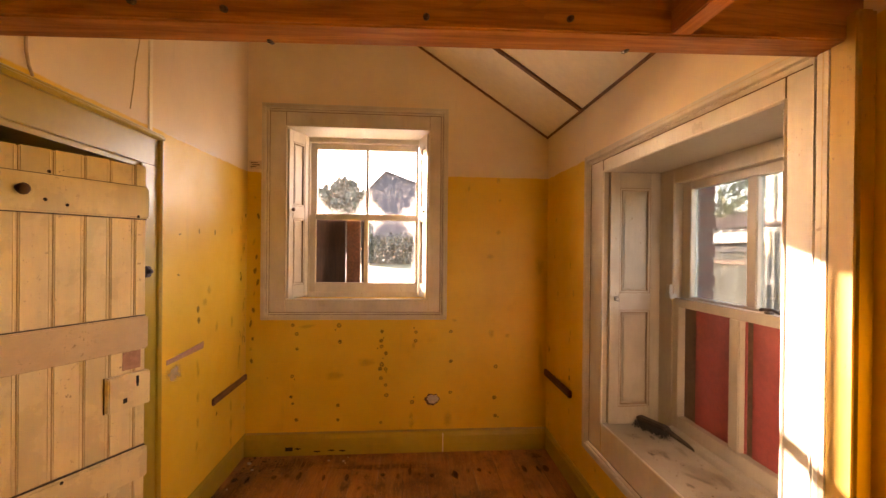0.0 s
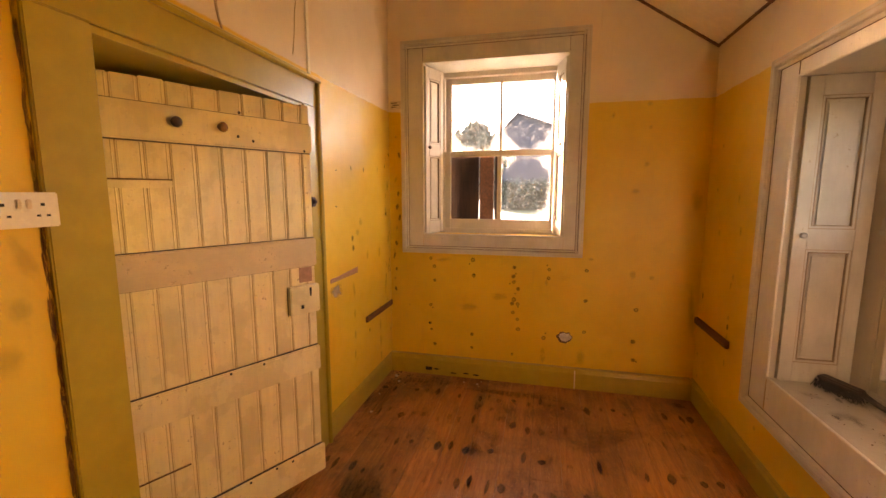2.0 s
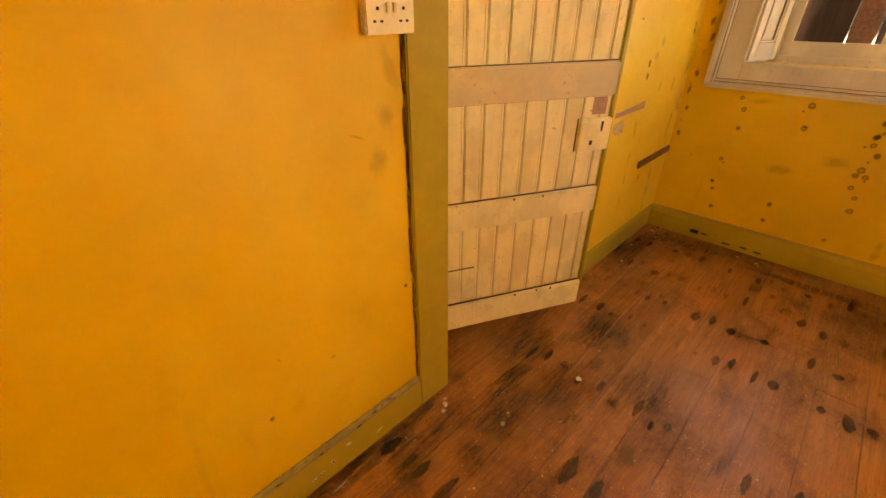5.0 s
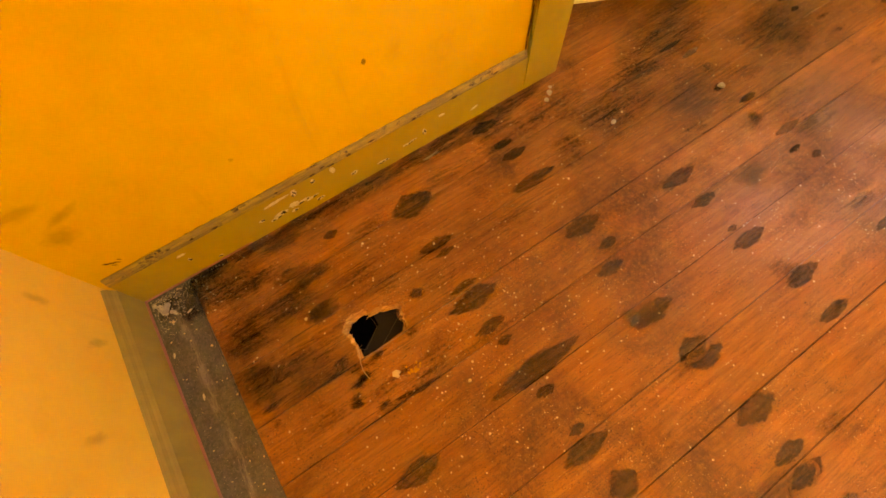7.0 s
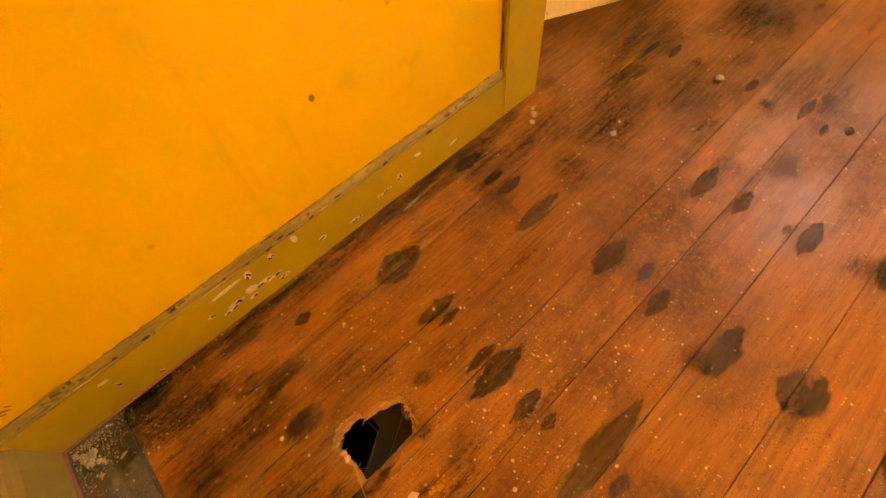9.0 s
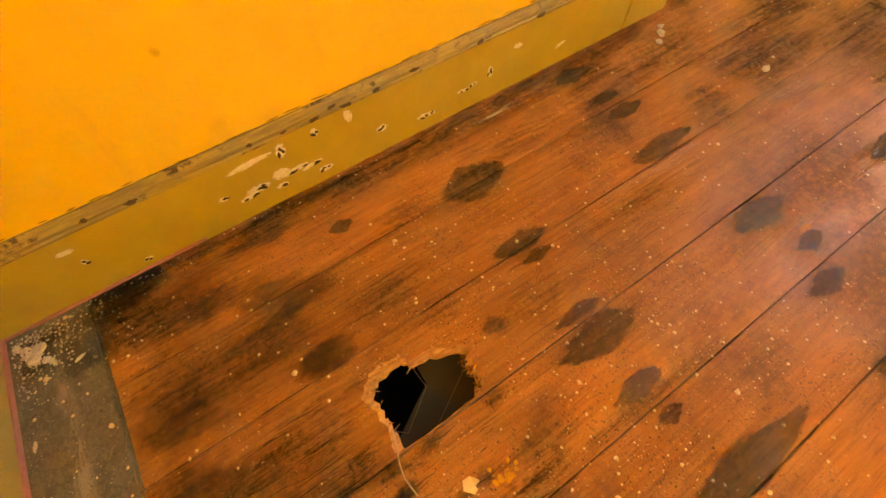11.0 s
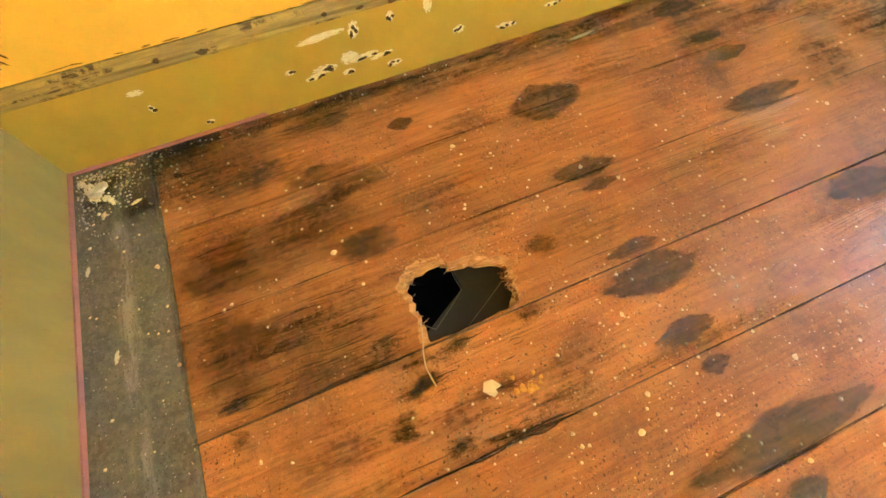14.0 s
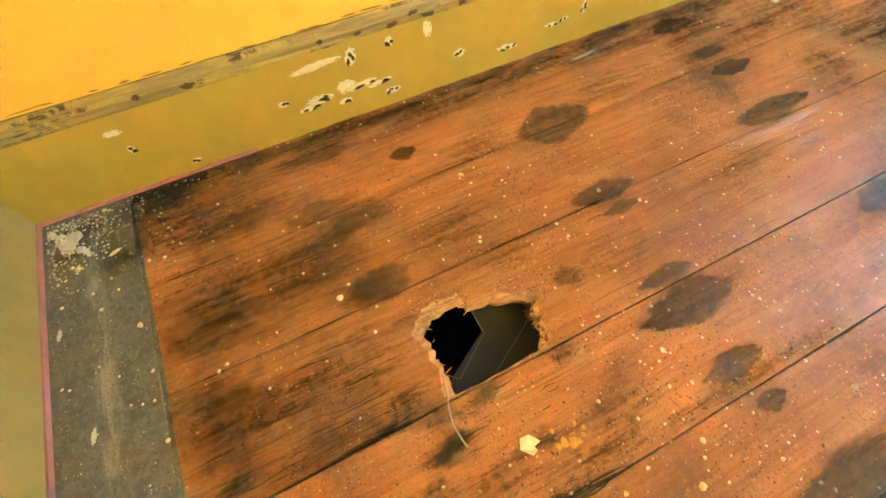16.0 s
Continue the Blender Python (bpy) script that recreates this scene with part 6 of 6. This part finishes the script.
for k in range(760):
    if k >= 520:
        x, y = rng.gauss(0.585, 0.035), rng.gauss(0.52, 0.09)
    elif k < 300:
        x, y = 0.652 - abs(rng.gauss(0, 0.016)), rng.uniform(0.40, 0.98)
    elif k < 420:
        x, y = rng.gauss(0.575, 0.03), rng.gauss(0.50, 0.05)
    else:
        x, y = rng.gauss(0.36, 0.05), rng.gauss(0.86, 0.06)
    if x > 0.505 or y > 0.65:
        lump((x, y, rng.uniform(-0.0002, 0.0006)), 0.0006 + 0.0016 * rng.random() ** 2, rng, bm)
tagged(part("wood_dust", bm, M_SPLINTER), "pale crumbled wood dust along the board joint", "wood dust", kind="stuff")
bm = bmesh.new()
for k in range(380):
    x, y = (0.653 - abs(rng.gauss(0, 0.013)), rng.uniform(0.36, 0.95)) if k < 230 else (rng.gauss(0.58, 0.04), rng.gauss(0.50, 0.06))
    if x > 0.506:
        lump((x, y, rng.uniform(-0.0004, 0.0004)), 0.0006 + 0.0014 * rng.random() ** 2, rng, bm)
tagged(part("rot_crumbs", bm, M_GROOVE), "dark rotten crumbs where the boards are worm-eaten", "crumbs", kind="stuff")

# open grain and long cracks where the boards have dried out
def grain_cracks(name, label, x0, x1, y0, y1, count, wide, long, seed):
    """Thin wavering splits along the boards, as slivers let into the surface."""
    r, bm = random.Random(seed), bmesh.new()
    for _ in range(count):
        x, y = r.uniform(x0, x1), r.uniform(y0, y1)
        length, w = r.uniform(*long), r.uniform(*wide)
        n = 7
        lean, bow = r.uniform(-0.03, 0.03), r.uniform(-0.004, 0.004)
        near, far = [], []
        for k in range(n + 1):
            f = k / n
            cx = x + lean * length * f + bow * math.sin(f * 3.1) + r.uniform(-0.0003, 0.0003)
            half = 0.5 * w * math.sin(math.pi * (0.06 + 0.88 * f)) * r.uniform(0.6, 1.1)
            near.append(bm.verts.new((cx - half, y + length * f, 0.0011)))
            far.append(bm.verts.new((cx + half, y + length * f, 0.0011)))
        for k in range(n):
            bm.faces.new((near[k], far[k], far[k + 1], near[k + 1]))
    return part(name, bm, M_SPLIT, FLOOR, label)


M_SPLIT = plain("split_grain", (0.105, 0.048, 0.019), 0.85, vary=0.4, scale=60)
grain_cracks("open_grain", "dark weathered open grain in the broken board", 0.372, 0.498, 0.14, 0.36, 62, (0.0008, 0.0022), (0.02, 0.085), 5)
grain_cracks("open_grain", "", 0.19, 0.335, 0.15, 0.42, 18, (0.0006, 0.0015), (0.02, 0.08), 6)
grain_cracks("open_grain", "", 0.35, 0.50, 0.62, 1.10, 26, (0.0006, 0.0016), (0.03, 0.12), 7)
grain_cracks("open_grain", "", 0.51, 0.655, 0.36, 0.56, 14, (0.0007, 0.0018), (0.015, 0.06), 8)
grain_cracks("board_crack", "long black crack along a board joint", 0.5022, 0.5048, 0.27, 0.40, 7, (0.0015, 0.0035), (0.05, 0.10), 9)
grain_cracks("board_crack", "", 0.655, 0.660, 0.33, 0.55, 9, (0.0015, 0.0040), (0.04, 0.10), 10)
# small dark blots round the hole and on the boards near it
for x, y, sx, sy in ((0.483, 0.405, 0.022, 0.050), (0.515, 0.425, 0.022, 0.040), (0.50, 0.370, 0.020, 0.050), (0.545, 0.430, 0.020, 0.030), (0.525, 0.475, 0.016, 0.050), (0.515, 0.60, 0.018, 0.030), (0.442, 0.36, 0.020, 0.06), (0.586, 0.384, 0.022, 0.035), (0.52, 0.184, 0.016, 0.020), (0.475, 0.19, 0.014, 0.045), (0.425, 0.25, 0.012, 0.06), (0.40, 0.29, 0.010, 0.05)):
    blotch("soot", FLOOR, (x, y, 0.0016), "z", sx, sy, S_WORM if sy > 0.045 else S_EDGE, rng.uniform(-6, 6))
for x, y, sx, sy in ((0.32, 0.414, 0.045, 0.06), (0.29, 0.20, 0.06, 0.10), (0.36, 0.18, 0.05, 0.08)):
    blotch("dark_varnish", FLOOR, (x, y, 0.0012), "z", sx, sy, S_DARK_RED, 0)

# rubble swept into the near corner
for x, y, sx, sy in ((0.05, 0.06, 0.07, 0.06), (0.10, 0.10, 0.06, 0.05), (0.04, 0.13, 0.05, 0.04), (0.06, 0.145, 0.07, 0.05), (0.11, 0.135, 0.05, 0.04), (0.03, 0.19, 0.035, 0.06)):
    blotch("corner_dirt", FLOOR, (x, y, 0.0046), "z", sx, sy, S_EDGE, rng.uniform(-30, 30))
bm = bmesh.new()
for k in range(900):
    x, y = 0.010 + abs(rng.gauss(0, 0.055)), 0.010 + abs(rng.gauss(0, 0.060))
    lump((x, y, 0.0034 if y < 0.131 else 0.0004), 0.0004 + 0.0022 * rng.random() ** 4, rng, bm)
for k in range(60):
    lump((0.006 + abs(rng.gauss(0, 0.010)), rng.uniform(0.1, 0.7), 0.0010), 0.0006 + 0.002 * rng.random() ** 2, rng, bm)
tagged(part("corner_rubble", bm, M_PLASTER), "pale plaster grit gathered in the corner", "rubble", kind="stuff")

# pale smears of plaster trodden into the strip and the corner
for x, y, sx, sy, turn in ((0.055, 0.035, 0.012, 0.028, -70), (0.080, 0.062, 0.006, 0.016, -60), (0.030, 0.020, 0.006, 0.014, -60), (0.10, 0.10, 0.004, 0.012, 20), (0.20, 0.02, 0.004, 0.010, 80), (0.35, 0.05, 0.004, 0.012, 80)):
    blotch("plaster_smear", FLOOR, (x, y, 0.0054), "z", sx, sy, S_CHIP, turn)
# crumbs, flakes and specks of paint
rng = random.Random(50)


def crumb(name, place, size, mat, label, squash=0.6):
    return tagged(part(name, lump(place, size, rng, squash=squash), mat), label, "crumb", "crumbs on the floor")


for x, y, s in ((0.298, 1.551, 0.012), (0.397, 1.964, 0.013), (0.300, 0.388, 0.003), (0.327, 0.799, 0.005), (0.232, 0.118, 0.005), (0.526, 0.999, 0.003), (0.511, 0.994, 0.003), (0.325, 0.525, 0.0025), (0.255, 0.336, 0.003), (0.57, 0.721, 0.004), (0.727, 3.603, 0.010), (0.74, 3.58, 0.006)):
    crumb("plaster_crumb", (x, y, 0.001 if y > 0.13 else 0.0032), s, M_FLAKE if s < 0.01 else M_PLASTER, "small pale crumb of plaster on the floorboards")
bm = bmesh.new()
for k in range(22):
    lump((0.607 + rng.gauss(0, 0.006), 0.556 + rng.gauss(0, 0.010), 0.001), rng.uniform(0.0015, 0.0048), rng, bm, 0.5)
tagged(part("yellow_crumbs", bm, M_YELLOWCRUMB), "small crumbled yellow heap on the floorboards", "crumb")
bm = bmesh.new()
fl = [(0.577, 0.500), (0.588, 0.494), (0.600, 0.505), (0.597, 0.512), (0.592, 0.511), (0.590, 0.520), (0.578, 0.512)]
a = [bm.verts.new((x, y, 0.0015)) for x, y in fl]
b = [bm.verts.new((x, y, 0.0032 + 0.002 * (i % 2))) for i, (x, y) in enumerate(fl)]
for i in range(len(fl)):
    bm.faces.new((a[i], a[(i + 1) % len(fl)], b[(i + 1) % len(fl)], b[i]))
bm.faces.new(a)
bm.faces.new(b)
tagged(part("paint_flake", bm, M_FLAKE), "curled cream flake of paint on the floorboards", "paint flake")
for x, y, s, q in ((0.048, 0.050, 0.014, 0.35), (0.062, 0.040, 0.012, 0.4), (0.074, 0.055, 0.007, 0.5), (0.052, 0.028, 0.006, 0.6)):
    crumb("plaster_chunk", (x, y, 0.0032), s, M_PLASTER, "broken chunk of plaster in the corner", q)
bm = bmesh.new()
for i in range(2100):
    if i < 380:
        x, y = rng.gauss(0.62, 0.16), rng.gauss(0.72, 0.22)
    elif i < 720:
        x, y = abs(rng.gauss(0.0, 0.06)) + 0.01, abs(rng.gauss(0, 0.10)) + 0.02
    elif i < 800:
        x, y = rng.uniform(0.01, 0.9), rng.uniform(0.01, 0.13)
    else:
        x, y = rng.uniform(0.03, 1.2), rng.uniform(0.15, 2.2)
    if abs(x - 0.45) < 0.07 and abs(y - 0.525) < 0.1 or not 0.01 < x < 2.1 or not 0.01 < y < 3.6:
        continue
    s = 0.0005 + 0.0026 * rng.random() ** 3.0 + (0.0018 if rng.random() < 0.05 else 0)
    made = [bm.verts.new((x + s * math.cos(k * 1.047) * rng.uniform(0.7, 1.3), y + s * math.sin(k * 1.047) * rng.uniform(0.7, 1.3), 0.0032 if y < 0.132 else 0.0008)) for k in range(6)]
    top = bm.verts.new((x, y, (0.0032 if y < 0.132 else 0.0008) + s * 0.6))
    for k in range(6):
        bm.faces.new((made[k], made[(k + 1) % 6], top))
tagged(part("paint_specks", bm, M_FLAKE), "scattered pale specks of paint on the floorboards", "specks", kind="stuff")
bm = bmesh.new()
for i in range(420):
    x, y = (rng.uniform(0.02, 1.1), rng.uniform(0.15, 1.8)) if i < 250 else (0.02 + abs(rng.gauss(0, 0.08)), rng.uniform(1.3, 3.7))
    if abs(x - 0.45) < 0.07 and abs(y - 0.525) < 0.1:
        continue
    lump((x, y, 0.0004), rng.uniform(0.0008, 0.0024), rng, bm)
for i in range(45):
    lump((0.05 + abs(rng.gauss(0, 0.10)), 3.70 - abs(rng.gauss(0, 0.18)), 0.0004), rng.uniform(0.003, 0.010), rng, bm)
tagged(part("floor_grit", bm, M_GROOVE), "dark grit and dirt scattered on the floorboards", "grit", kind="stuff")
bm = bmesh.new()
for x, y, s in ((0.08, 3.60, 0.016), (0.13, 3.52, 0.010), (0.62, 3.62, 0.009), (0.06, 3.3, 0.008), (0.10, 3.05, 0.009), (0.07, 1.46, 0.014), (0.09, 1.43, 0.010), (0.05, 1.48, 0.008), (0.75, 3.66, 0.006)):
    lump((x, y, 0.0004), s, rng, bm)
tagged(part("plaster_debris", bm, M_PLASTER), "small plaster rubble along the edge of the floor", "rubble", kind="stuff")
